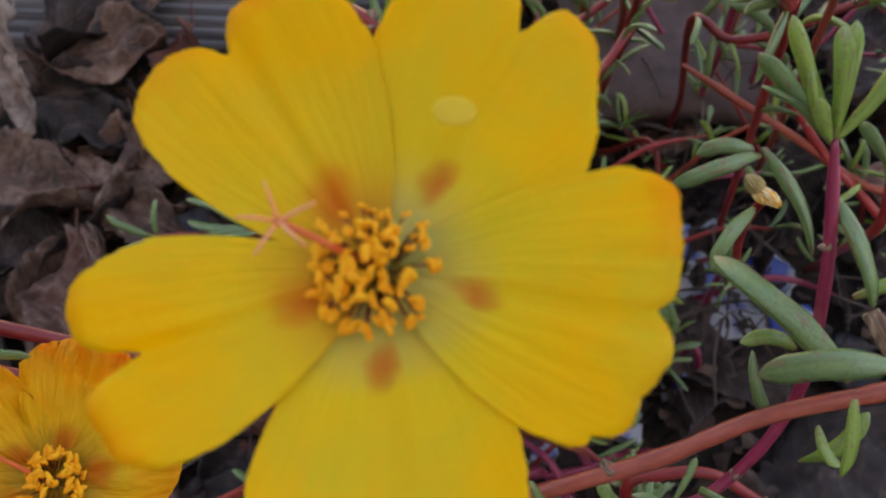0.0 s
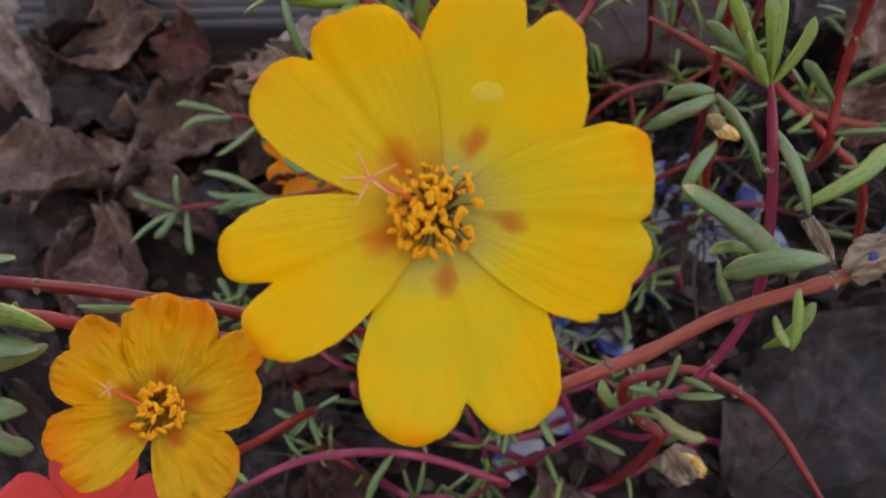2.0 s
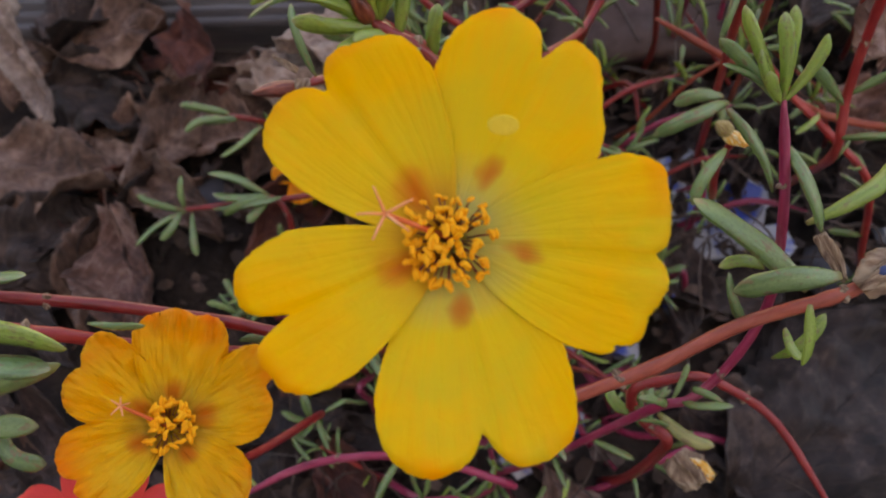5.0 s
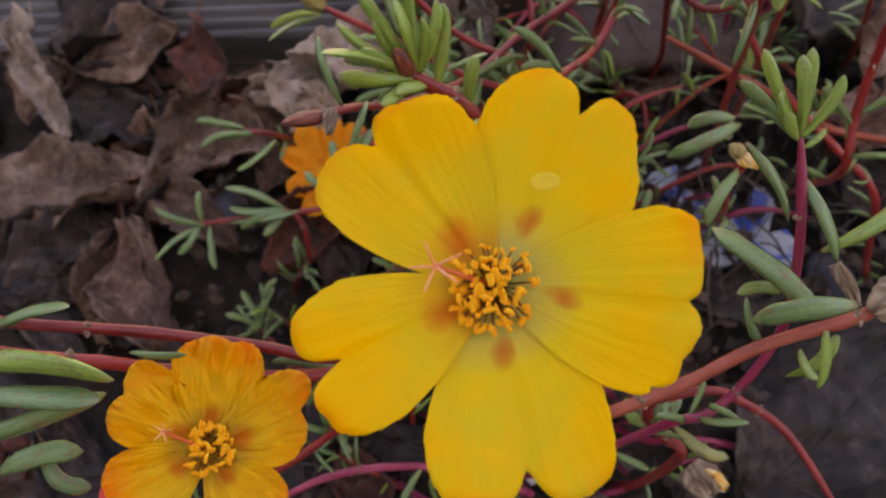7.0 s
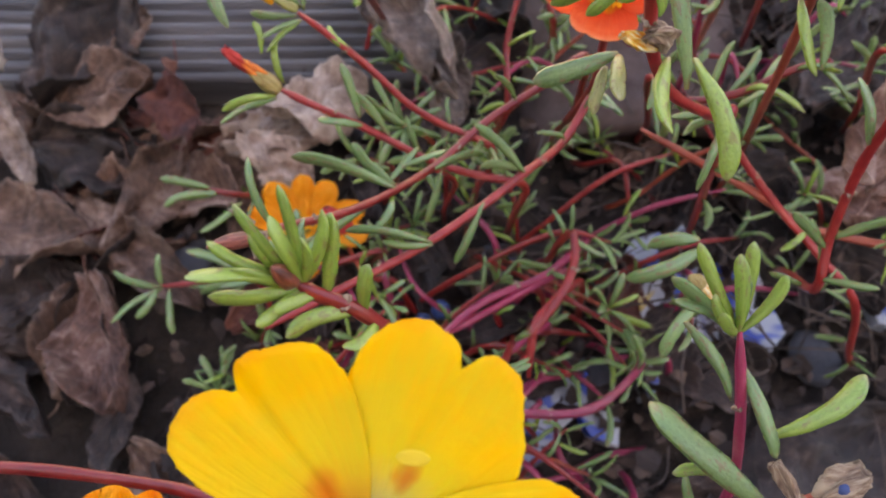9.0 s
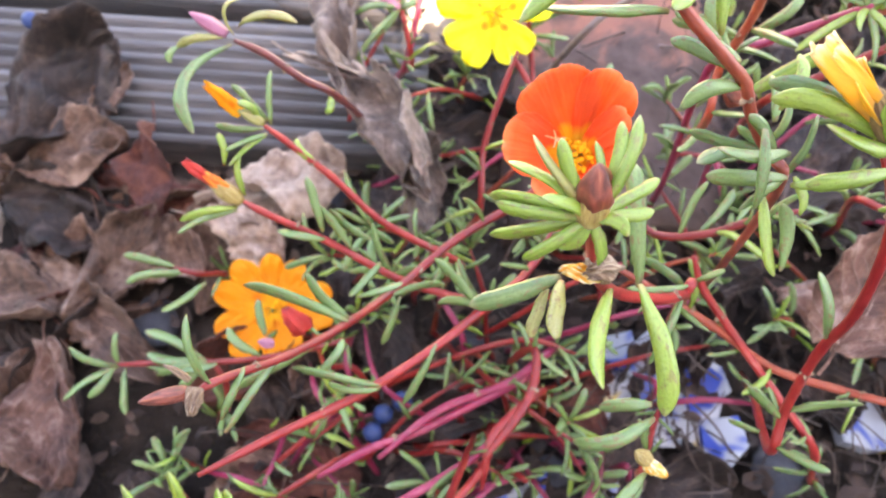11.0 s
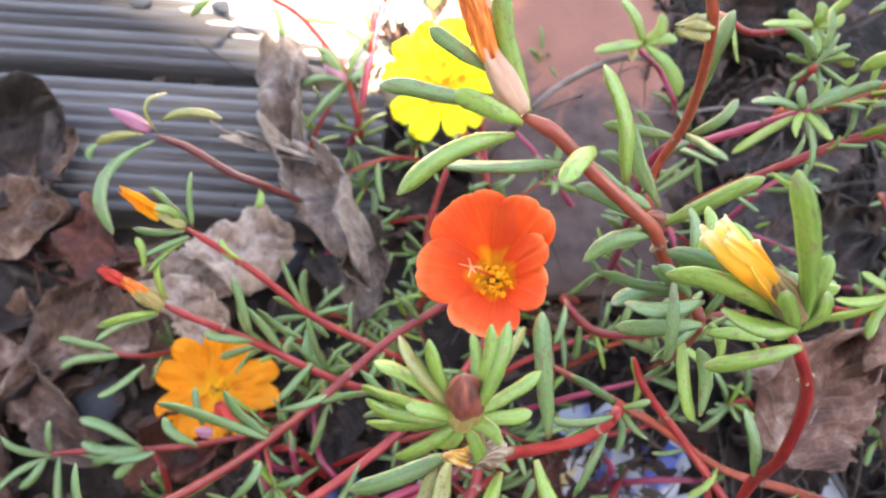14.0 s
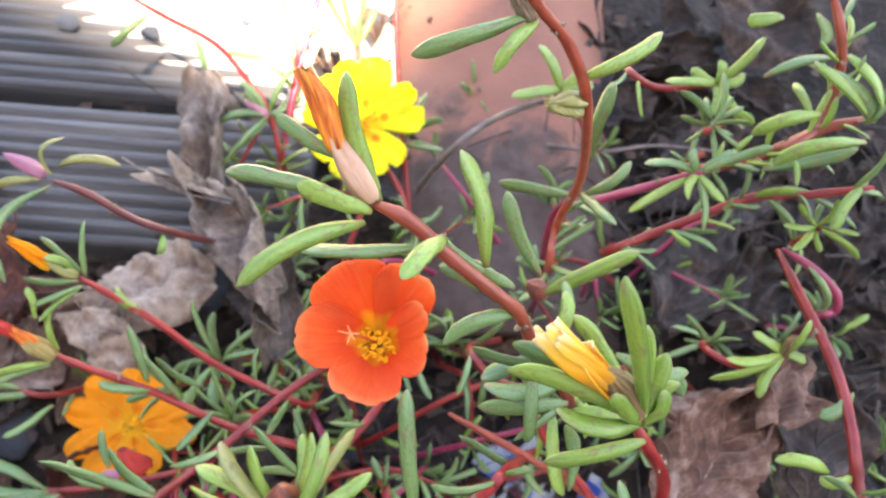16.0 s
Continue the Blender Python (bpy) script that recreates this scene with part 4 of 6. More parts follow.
named_leaf(V(-61, 193, 30), 0.040, 0.024, -40, 8, 10, 0.5, dry_tan, "pale tan dead leaf with a torn edge")
named_leaf(V(-109, 217, 34), 0.044, 0.024, -75, 10, 30, 0.8, dry_rust, "rust-red curled dead leaf")
named_leaf(V(-118, 176, 24), 0.060, 0.026, 62, -6, 10, 0.6, dry_brown, "brown dead leaf rolled lengthwise")
named_leaf(V(-150, 222, 30), 0.058, 0.034, 12, 0, -10, 0.4, dry_brown, "broad brown dead leaf on the decking")
named_leaf(V(-146, 198, 18), 0.060, 0.040, -5, 0, 6, 0.3, dry_dark, "flat dark dead leaf")
named_leaf(V(-158, 250, 34), 0.070, 0.050, 60, 0, 12, 0.5, dry_dark, "dark curled dead leaf on the decking")
named_leaf(V(-137, 257, 32), 0.034, 0.016, 80, 0, 20, 0.8, dry_brown, "narrow brown rolled dead leaf")
named_leaf(V(-122, 152, 20), 0.080, 0.030, -35, 5, 0, 0.5, dry_brown, "long brown dead leaf rolled at the edges")
named_leaf(V(-126, 111, 26), 0.060, 0.036, -70, 0, 10, 0.5, dry_red, "pleated light brown dead leaf")
named_leaf(V(-138, 115, 16), 0.052, 0.036, 80, 0, 6, 0.4, dry_brown, "pleated brown dead leaf")
named_leaf(V(-178, 205, 40), 0.064, 0.020, -70, 0, 20, 0.9, dry_tan, "pale curled strip of dead leaf")
named_leaf(V(-169, 156, 26), 0.070, 0.040, -10, 0, -8, 0.5, dry_brown, "brown dead leaf lying hollow side up")
named_leaf(V(-164, 127, 14), 0.060, 0.036, 35, 0, 0, 0.4, dry_dark, "dark rotted dead leaf")
named_leaf(V(-64, 210, 24), 0.050, 0.030, 15, 0, 0, 0.4, dry_tan, "tan dead leaf beneath the stems")
named_leaf(V(158, 58, 9), 0.110, 0.074, 40, 0, 0, 0.20, dry_dark, "broad dark dead leaf flat on the soil")
named_leaf(V(125, 45, 10), 0.060, 0.044, -30, 0, 0, 0.3, dry_dark, "dark rotting dead leaf")
named_leaf(V(150, 158, 135), 0.044, 0.034, 60, 0, 14, 0.5, dry_red, "reddish brown dead leaf with pale bloom")
named_leaf(V(165, 175, 145), 0.030, 0.024, 62, 18, 10, 0.7, dry_red, "brown dead leaf caught on a shoot")
named_leaf(V(182, 164, 125), 0.044, 0.032, 80, 0, -10, 0.4, dry_dark, "dark brown dead leaf")
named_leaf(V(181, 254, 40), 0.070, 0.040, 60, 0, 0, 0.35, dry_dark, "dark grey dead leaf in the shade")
named_leaf(V(205, 246, 34), 0.050, 0.034, 30, 0, 0, 0.6, dry_dark, "brown dead leaf among twigs")
named_leaf(V(222, 390, 40), 0.060, 0.044, -20, 0, 0, 0.4, dry_dark, "brown dead leaf with a hole")
named_leaf(V(199, 183, 30), 0.066, 0.034, -18, 0, 0, 0.7, dry_red, "reddish brown curled dead leaf on the soil")
rnd = random.Random(5)
for i in range(210):
    x, y = rnd.uniform(-0.36, 0.34), rnd.uniform(-0.14, 0.46)
    if i > 130:
        x, y = rnd.uniform(-0.30, -0.02), rnd.uniform(0.0, 0.25)
    on_deck = (Vector((x, y, 0)) - DECK_A).dot(deck_out) > -0.085 and x < -0.02
    if on_deck and (rnd.random() < 0.8 or x > -0.15) or y > 0.31 and x > -0.1:
        continue
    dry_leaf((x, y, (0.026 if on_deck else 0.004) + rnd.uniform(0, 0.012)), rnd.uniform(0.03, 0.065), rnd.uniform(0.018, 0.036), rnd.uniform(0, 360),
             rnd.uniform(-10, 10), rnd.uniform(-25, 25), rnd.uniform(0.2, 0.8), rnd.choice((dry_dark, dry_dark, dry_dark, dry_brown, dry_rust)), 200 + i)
def pebble_mesh():
    me = ball(0.5, 0.34, stone_grey, "pebble", 18, 12)
    for v in me.vertices:
        v.co *= 1 + 0.28 * noise.noise(v.co * 2.4) + 0.10 * noise.noise(v.co * 7)
    return me


PEBBLE = pebble_mesh()
for i in range(70):
    x, y, s = rnd.uniform(-0.3, 0.3), rnd.uniform(-0.12, 0.3), rnd.uniform(0.008, 0.026)
    b = put("stone", PEBBLE, None, Matrix.Translation((x, y, 0.002)) @ pose(0, 0, 0, rnd.uniform(-15, 15), 0, rnd.uniform(0, 360)) @ Matrix.Diagonal((s * 1.3, s, s * 0.8, 1)))
    tagged(b, "small dark grey rounded stone on the soil", "stone", "stones")

# ---- shoots ----
petal_front = V(10, -60, 330)
# the large yellow flower
e, line = shoot("moss rose shoot with one wide open golden yellow flower", [V(7, 37, 232), V(9, 40, 211), V(14, 47, 170), V(24, 68, 119)], 0.0014, 0.0018, seed=1)
flower(e, V(7, 37, 235), V(0, 0, 340), [
    (129, 33, 0.0007, (21.5, 25.5, 26.7, 27.1, 27.8, 27.9, 27.3, 27.8, 27.5, 25.8, 20.5), ((1.5, 0.12, 3.0),), yellow_petal_warm),
    (62, 34, 0.0, (21.0, 23.6, 25.6, 28.4, 29.4, 29.2, 28.9, 29.6, 28.6, 26.0, 21.5), ((1.0, 0.13, 2.6),), None),
    (-8, 34, 0.0008, (20.0, 24.9, 26.6, 26.4, 27.2, 27.3, 26.9, 27.1, 27.4, 27.4, 24.0), ((3.0, 0.07, 2.2), (-25.0, 0.05, 2.0)), None),
    (-79, 36, 0.0, (22.0, 26.8, 29.2, 29.7, 28.8, 28.5, 29.7, 29.8, 28.8, 24.5, 19.5), ((-1.0, 0.13, 3.2),), None),
    (207, 29, 0.0013, (20.5, 24.0, 26.8, 27.5, 27.7, 28.1, 28.4, 28.2, 27.8, 25.5, 20.5), ((-1.0, 0.20, 3.0),), yellow_petal_warm)], yellow_petal, 0.22, 0.045, 92, 0.0064, 0.0064, 3,
    "golden yellow five-petalled flower", (V(-1, 36, 245), 0.0034), grains=0.82)
DROP = ball(0.0013, 0.00010, drop_pale, "dried_drop", 20, 10)
for v in DROP.vertices:
    v.co.x *= 1.5
tagged(put("dried_drop", DROP, None, Matrix.Translation(V(13, 46, 249)) @ (petal_front - V(13, 46, 249)).to_track_quat("Z", "Y").to_matrix().to_4x4()), "pale dried drop mark on a yellow petal", "dried drop")
# the smaller amber flower below it
e, line = shoot("moss rose shoot with a crinkled amber flower", [V(-51, 23, 165), V(-51, 19, 146), V(-48, 25, 111), V(-33, 43, 80)], 0.0014, 0.0017, seed=2)
flower(e, V(-50, 24, 167), V(0, 0, 340), [
    (86, 33, 0.0006, (17.5, 20.5, 22.4, 23.6, 23.2, 23.2, 23.4, 22.8, 22.0, 20.6, 17.0), ((-5.0, 0.06, 3.5),), None),
    (22, 36, 0.0010, (14.5, 17.6, 19.2, 20.2, 20.8, 21.6, 23.6, 24.2, 23.8, 20.6, 15.0), ((2.0, 0.09, 4.0),), None),
    (-48, 34, 0.0, (17.0, 19.5, 21.6, 20.8, 21.4, 21.8, 21.4, 20.4, 19.0, 16.8, 13.0), ((-14.0, 0.08, 3.0),), None),
    (213, 36, 0.0012, (14.0, 17.5, 19.6, 20.4, 20.4, 19.6, 19.8, 19.8, 19.0, 17.0, 13.5), ((1.0, 0.06, 3.0),), None),
    (147, 34, 0.0002, (14.5, 19.0, 22.2, 23.2, 22.2, 21.2, 21.0, 20.8, 20.0, 18.0, 13.5), ((0.0, 0.05, 4.0),), None)],
    amber_petal, 0.30, 0.10, 44, 0.0052, 0.006, 5, "crinkled amber flower with orange rims", (V(-56, 26, 178), 0.0022), ruffle=0.13, grains=1.15)
# red flower at the edge
e, line = shoot("moss rose shoot with a coral red flower", [V(-76, 4, 129), V(-84, 8, 98), V(-82, 20, 59)], 0.0014, 0.0017, seed=4)
flower(e, V(-75, 2, 131), V(13, -9, 332), [(a, 0.021, 40, 0, 0.1, 1, 1, 0.0005 * (a % 3)) for a in (20, 92, 164, 236, 308)], red_petal, 0.3, 0.04, 18, seed=6, label="coral red flower")

# red stems behind the amber flower
e, line = shoot("long red moss rose stem with green leaves", [V(-106, 51, 176), V(-89, 49, 176), V(-66, 49, 170), V(-42, 47, 166), V(-24, 45, 163), V(-4, 58, 134)], 0.0017, 0.0019, stem_red, seed=8)
leaf(e, V(-95, 47, 178), V(-76, 50, 185), arch=0.06, mat=leaf_grey)
leaf(e, V(-90, 48, 178), V(-101, 53, 185), mat=leaf_grey)
leaf(e, V(-63, 41, 183), V(-51, 40, 185), mat=leaf_grey)
e, line = shoot("long red moss rose stem with broad leaves", [V(-100, 43, 183), V(-84, 40, 184), V(-72, 41, 175), V(-58, 41, 167), V(-31, 41, 162), V(-13, 52, 133)], 0.0019, 0.0020, stem_red, seed=9)
leaf(e, V(-93, 38, 187), V(-61, 33, 194), 0.0062, 0.06, leaf_fresh)
leaf(e, V(-93, 31, 188), V(-63, 29, 194), 0.0055, 0.06, leaf_grey)
leaf(e, V(-96, 23, 181), V(-65, 32, 187), 0.0050, 0.06, leaf_grey)
leaf(e, V(-84, 23, 170), V(-72, 16, 170), 0.0060, 0.06, leaf_grey)
leaf(e, V(-92, 19, 169), V(-74, 23, 172), 0.0060, 0.06, leaf_grey)

# thick broken branch
e, line = shoot("thick brown-red branch with a broken withered end", [V(91, 52, 189), V(87, 49, 186), V(81, 47, 184), V(65, 43, 179), V(49, 36, 173), V(31, 30, 167), V(23, 30, 141)], 0.0018, 0.0019, stem_brown, seed=10)
crumpled(e, V(86, 48, 187), V(93, 53, 192), 0.0026, papery, 4, "withered_end", "papery grey withered end", 0.3)
put("seed", ball(0.0013, 0.0013, bead_blue, "seed", 14, 9), e, Matrix.Translation(V(89, 50, 191)), "dark blue round seed")
leaf(e, V(78, 41, 161), V(85, 47, 174), 0.0036, 0.06, leaf_fresh)
leaf(e, V(76, 44, 174), V(80, 38, 172), 0.0030, 0.0, leaf_fresh)

# stalk with an upright tuft of leaves
e, line = shoot("upright moss rose stalk with a tuft of fleshy leaves", [V(64, 72, 215), V(66, 66, 208), V(69, 59, 197), V(74, 51, 175), V(72, 43, 158), V(65, 36, 143), V(57, 35, 133)], 0.0012, 0.0016, stem_magenta, root=V(20, 34, 0), seed=11)
T = V(64, 72, 214)
for tip, w, mt in ((V(55, 83, 226), 0.0027, leaf_fresh), (V(51, 78, 224), 0.0027, leaf_grey), (V(52, 75, 221), 0.0025, leaf_grey), (V(57, 75, 225), 0.0028, leaf_fresh), (V(61, 81, 227), 0.0026, leaf_fresh),
                   (V(64, 84, 225), 0.0028, leaf_fresh), (V(69, 79, 224), 0.0026, leaf_fresh), (V(59, 73, 222), 0.0024, leaf_fresh), (V(63, 78, 224), 0.0024, leaf_grey)):
    leaf(e, T, tip, w, 0.0, mt)
leaf(e, V(67, 68, 207), V(74, 54, 200), 0.0040, 0.06, leaf_grey)
leaf(e, V(74, 58, 195), V(91, 69, 201), 0.0042, 0.06, leaf_fresh)
leaf(e, V(58, 76, 206), V(69, 65, 194), 0.0036, 0.06, leaf_grey)
leaf(e, V(75, 47, 189), V(54, 64, 193), 0.0066, 0.10, leaf_grey, label="broad dusty grey-green leaf")
leaf(e, V(75, 45, 202), V(57, 43, 199), 0.0058, 0.26, leaf_grey, label="dull curled leaf with a withered rim")
leaf(e, V(69, 53, 185), V(59, 52, 188), 0.0034, 0.06, leaf_fresh)
leaf(e, V(68, 45, 173), V(63, 53, 182), 0.0034, 0.06, leaf_grey)
crumpled(e, V(73, 53, 201), V(78, 46, 197), 0.0014, papery, 5, "withered_tip", "brown withered tip")
leaf(e, V(72, 42, 195), V(73, 33, 186), 0.0034, 0.06, leaf_fresh)

# looped stems under the branch
e, line = shoot("bare coral red stem bent in a loop", [V(108, 10, 116), V(93, 34, 122), V(79, 43, 126), V(71, 45, 128), V(62, 44, 126), V(57, 43, 122), V(57, 40, 116), V(62, 36, 110), V(68, 31, 106)], 0.0014, 0.0023, stem_red, root=V(70, 33, 0), seed=13)
crumpled(e, V(70, 28, 105), V(76, 20, 106), 0.0034, papery, 7, "dried_flower", "dried tan flower husk", 0.4)
crumpled(e, V(73, 26, 107), V(79, 22, 109), 0.0018, wilted_gold, 8, "petal_roll", "withered orange petal in the husk", 0.2)
leaf(e, V(63, 37, 119), V(76, 28, 122), 0.0048, 0.14, leaf_old)
leaf(e, V(58, 38, 110), V(52, 46, 112), 0.0048, 0.06, leaf_fresh)
e, line = shoot("magenta stem arching over the soil", [V(-60, 19, 65), V(-38, 28, 74), V(-17, 31, 78), V(4, 30, 75), V(28, 24, 66)], 0.0016, 0.0017, stem_magenta, seed=14, loose=5)

# bud shoot beside the large flower
e, line = shoot("moss rose shoot with a dark bud in fresh leaves", [V(-5, 70, 238), V(-2, 69, 236), V(4, 68, 231), V(12, 66, 214), V(24, 69, 163)], 0.0014, 0.0017, stem_red, seed=15)
T = V(-4, 70, 237)
for tip, w in ((V(-17, 67, 247), 0.0025), (V(-15, 72, 247), 0.0024), (V(-12, 77, 248), 0.0025), (V(-6, 79, 250), 0.0025), (V(-1, 78, 245), 0.0027), (V(-15, 66, 243), 0.0028),
               (V(-9, 63, 240), 0.0026), (V(-7, 75, 249), 0.0024), (V(-3, 73, 247), 0.0024), (V(-10, 74, 246), 0.0026), (V(-12, 69, 245), 0.0024)):
    leaf(e, T, tip, w, 0.0, leaf_fresh)
leaf(e, V(-1, 69, 235), V(0, 78, 244), 0.0032, 0.0, leaf_fresh)
leaf(e, V(3, 68, 232), V(-6, 63, 235), 0.0033, 0.06, leaf_fresh)
leaf(e, V(6, 67, 229), V(2, 62, 234), 0.0031, 0.06, leaf_fresh)
leaf(e, V(4, 68, 231), V(5, 73, 238), 0.0030, 0.06, leaf_fresh)
leaf(e, V(-2, 69, 236), V(-7, 65, 240), 0.0026, 0.0, leaf_fresh)
bud(e, V(-5, 70, 238), V(-7, 70, 244), 0.0017, bud_red, "bud", "dark red-brown bud")

# cone-shaped bud on a long red stem
e, line = shoot("long red moss rose stem with a pointed bud", [V(-27, 101, 175), V(-23, 105, 172), V(-12, 115, 158), V(-1, 128, 144), V(11, 145, 129), V(26, 164, 123), V(43, 179, 120), V(58, 193, 117)], 0.0013, 0.0019, stem_red, seed=16)
bud(e, V(-28, 101, 175), V(-38, 97, 178), 0.0020, bud_red, "bud", "pointed russet bud")
leaf(e, V(-24, 103, 176), V(-29, 115, 187), 0.0028, 0.14, leaf_grey)
crumpled(e, V(-27, 102, 176), V(-27, 96, 175), 0.0022, papery, 9, "husk", "papery brown husk")
crumpled(e, V(-28, 103, 178), V(-33, 105, 181), 0.0008, papery, 10, "husk")
leaf(e, V(-23, 95, 159), V(-14, 114, 158), 0.0030, 0.06, leaf_grey)
leaf(e, V(-23, 97, 165), V(-19, 109, 169), 0.0028, 0.14, leaf_grey)
leaf(e, V(0, 129, 144), V(-28, 134, 151), 0.0042, 0.06, leaf_grey)
leaf(e, V(0, 130, 144), V(-12, 139, 151), 0.0040, 0.06, leaf_grey)
leaf(e, V(-7, 120, 150), V(-28, 108, 143), 0.0034, 0.06, leaf_grey)
leaf(e, V(1, 137, 141), V(13, 142, 143), 0.0026, 0.26, leaf_grey)
leaf(e, V(-6, 113, 147), V(0, 123, 149), 0.0032, 0.06, leaf_grey)
leaf(e, V(9, 142, 130), V(25, 145, 137), 0.0030, 0.06, leaf_grey)
leaf(e, V(12, 142, 130), V(8, 130, 119), 0.0030, 0.06, leaf_grey)

# red stem in front of it
e, line = shoot("bright red moss rose stem", [V(-28, 85, 156), V(-12, 97, 151), V(7, 110, 148), V(24, 125, 144), V(36, 139, 137), V(49, 156, 126), V(60, 180, 119)], 0.0014, 0.0018, stem_red, seed=17)
leaf(e, V(11, 112, 148), V(-12, 114, 149), 0.0030, 0.26, leaf_grey)
leaf(e, V(11, 111, 149), V(-2, 111, 150), 0.0026, 0.14, leaf_grey)
leaf(e, V(24, 125, 146), V(17, 110, 138), 0.0030, 0.06, leaf_grey)
leaf(e, V(36, 138, 138), V(21, 149, 146), 0.0034, 0.06, leaf_grey)
leaf(e, V(36, 139, 138), V(23, 138, 141), 0.0034, 0.06, leaf_grey)

# shoot with an orange bud tip
e, line = shoot("red moss rose shoot with a rolled orange bud", [V(-32, 183, 148), V(-25, 181, 142), V(-13, 177, 131), V(0, 171, 119), V(11, 168, 112), V(29, 164, 102)], 0.0013, 0.0017, stem_red, seed=18)
crumpled(e, V(-38, 184, 152), V(-47, 187, 160), 0.0018, orange_petal, 11, "bud", "rolled orange petals of a closing flower")
bud(e, V(-32, 183, 149), V(-39, 184, 154), 0.0018, leaf_fresh, "sepal")
leaf(e, V(-30, 183, 149), V(-31, 196, 157), 0.0028, 0.06, leaf_grey)
leaf(e, V(-31, 184, 149), V(-41, 190, 157), 0.0028, 0.06, leaf_grey)
leaf(e, V(-33, 184, 150), V(-38, 184, 158), 0.0030, 0.0, leaf_fresh)
leaf(e, V(-32, 182, 148), V(-45, 180, 151), 0.0026, 0.06, leaf_grey)
leaf(e, V(-31, 181, 147), V(-42, 174, 147), 0.0026, 0.06, leaf_grey)
leaf(e, V(-31, 181, 147), V(-40, 170, 146), 0.0026, 0.06, leaf_fresh)
leaf(e, V(-42, 171, 144), V(-44, 178, 150), 0.0026, 0.06, leaf_fresh)
leaf(e, V(-18, 179, 136), V(-24, 183, 142), 0.0032, 0.06, leaf_fresh)

# shoot with a red bud tip
e, line = shoot("red moss rose shoot with a withering red bud", [V(-38, 164, 137), V(-30, 162, 133), V(-13, 159, 124), V(9, 153, 114), V(25, 151, 109), V(39, 150, 105)], 0.0014, 0.0018, stem_red, seed=19)
crumpled(e, V(-45, 166, 142), V(-51, 168, 150), 0.0012, wilted_red, 12, "bud", "withered crimson bud tip", 0.35)
crumpled(e, V(-41, 165, 141), V(-47, 167, 146), 0.0017, wilted_orange, 52, "petal_roll", "orange rolled petals")
bud(e, V(-37, 163, 137), V(-47, 167, 144), 0.0028, sheath_olive, "sepal", "olive-tan swollen bud base")
leaf(e, V(-38, 162, 136), V(-53, 155, 138), 0.0030, 0.14, leaf_fresh)
leaf(e, V(-38, 161, 136), V(-54, 152, 135), 0.0030, 0.06, leaf_grey)
leaf(e, V(-36, 165, 138), V(-38, 175, 146), 0.0030, 0.06, leaf_fresh)
leaf(e, V(-13, 159, 125), V(-27, 159, 128), 0.0034, 0.14, leaf_grey)
leaf(e, V(-14, 161, 126), V(-20, 174, 136), 0.0038, 0.06, leaf_grey)
leaf(e, V(-5, 158, 121), V(-18, 168, 130), 0.0036, 0.06, leaf_grey)
leaf(e, V(0, 163, 119), V(-13, 168, 128), 0.0034, 0.06, leaf_grey)
leaf(e, V(4, 156, 118), V(-4, 144, 118), 0.0034, 0.06, leaf_grey)

# shoot with a pink bud over the decking
e, line = shoot("brown-red moss rose stem with a pointed pink bud", [V(-46, 210, 149), V(-37, 209, 145), V(-26, 206, 138), V(-16, 207, 128), V(-7, 221, 79), V(15, 207, 52)], 0.0015, 0.0016, stem_dark, seed=20)
bud(e, V(-48, 211, 150), V(-59, 214, 155), 0.0023, bud_pink, "bud", "pointed mauve-pink bud")
leaf(e, V(-46, 211, 150), V(-43, 220, 157), 0.0032, 0.4, leaf_old, up=(-1, 0.3, 0.6))
leaf(e, V(-45, 214, 151), V(-27, 215, 154), 0.0036, 0.26, leaf_old)
leaf(e, V(-47, 209, 148), V(-54, 181, 142), 0.0040, 0.26, leaf_grey, up=(-1, 0.4, 0.5))
leaf(e, V(-49, 210, 150), V(-62, 205, 150), 0.0032, 0.14, leaf_old)
leaf(e, V(-62, 206, 149), V(-64, 201, 147), 0.0030, 0.14, leaf_grey)
leaf(e, V(-18, 204, 133), V(-18, 198, 132), 0.0034, 0.06, leaf_fresh)

# vermilion flower
e, line = shoot("moss rose shoot with a cupped vermilion flower", [V(53, 164, 181), V(55, 168, 160), V(57, 174, 124)], 0.0014, 0.0016, stem_red, seed=21)
flower(e, V(52, 165, 183), V(34, 89, 349), [
    (116, 40, 0.0002, (14.5, 17.0, 18.6, 19.4, 19.8, 19.4, 18.9, 18.4, 18.2, 17.4, 15.0), ((-6.0, 0.04, 4.0),), None),
    (178, 36, 0.0010, (13.5, 15.2, 16.2, 16.8, 17.1, 17.2, 16.8, 16.2, 15.0, 13.8, 11.5), ((0.0, 0.03, 4.0),), None),
    (262, 52, 0.0004, (10.5, 12.4, 13.2, 13.2, 13.0, 12.9, 13.0, 12.8, 12.2, 11.4, 9.0), ((-18.0, 0.06, 4.0), (22.0, 0.05, 4.0)), None),
    (352, 38, 0.0014, (8.5, 9.8, 10.8, 11.4, 11.6, 11.6, 11.7, 11.6, 11.4, 10.8, 9.0), ((6.0, 0.05, 3.0),), None),
    (66, 30, 0.0008, (13.0, 15.8, 17.6, 18.6, 19.3, 19.5, 19.4, 19.0, 18.4, 17.0, 14.5), ((-3.0, 0.05, 4.0),), None),
    (42, 26, 0.0030, (8.0, 10.4, 12.0, 13.0, 13.6, 14.0, 14.2, 13.8, 12.8, 11.0, 8.5), ((2.0, 0.04, 4.0),), None)],
    vermilion_petal, 0.62, 0.05, 40, 0.0042, 0.0062, 7, "cupped vermilion orange flower", (V(46, 163, 193), 0.0024), ruffle=0.020, grains=0.8)
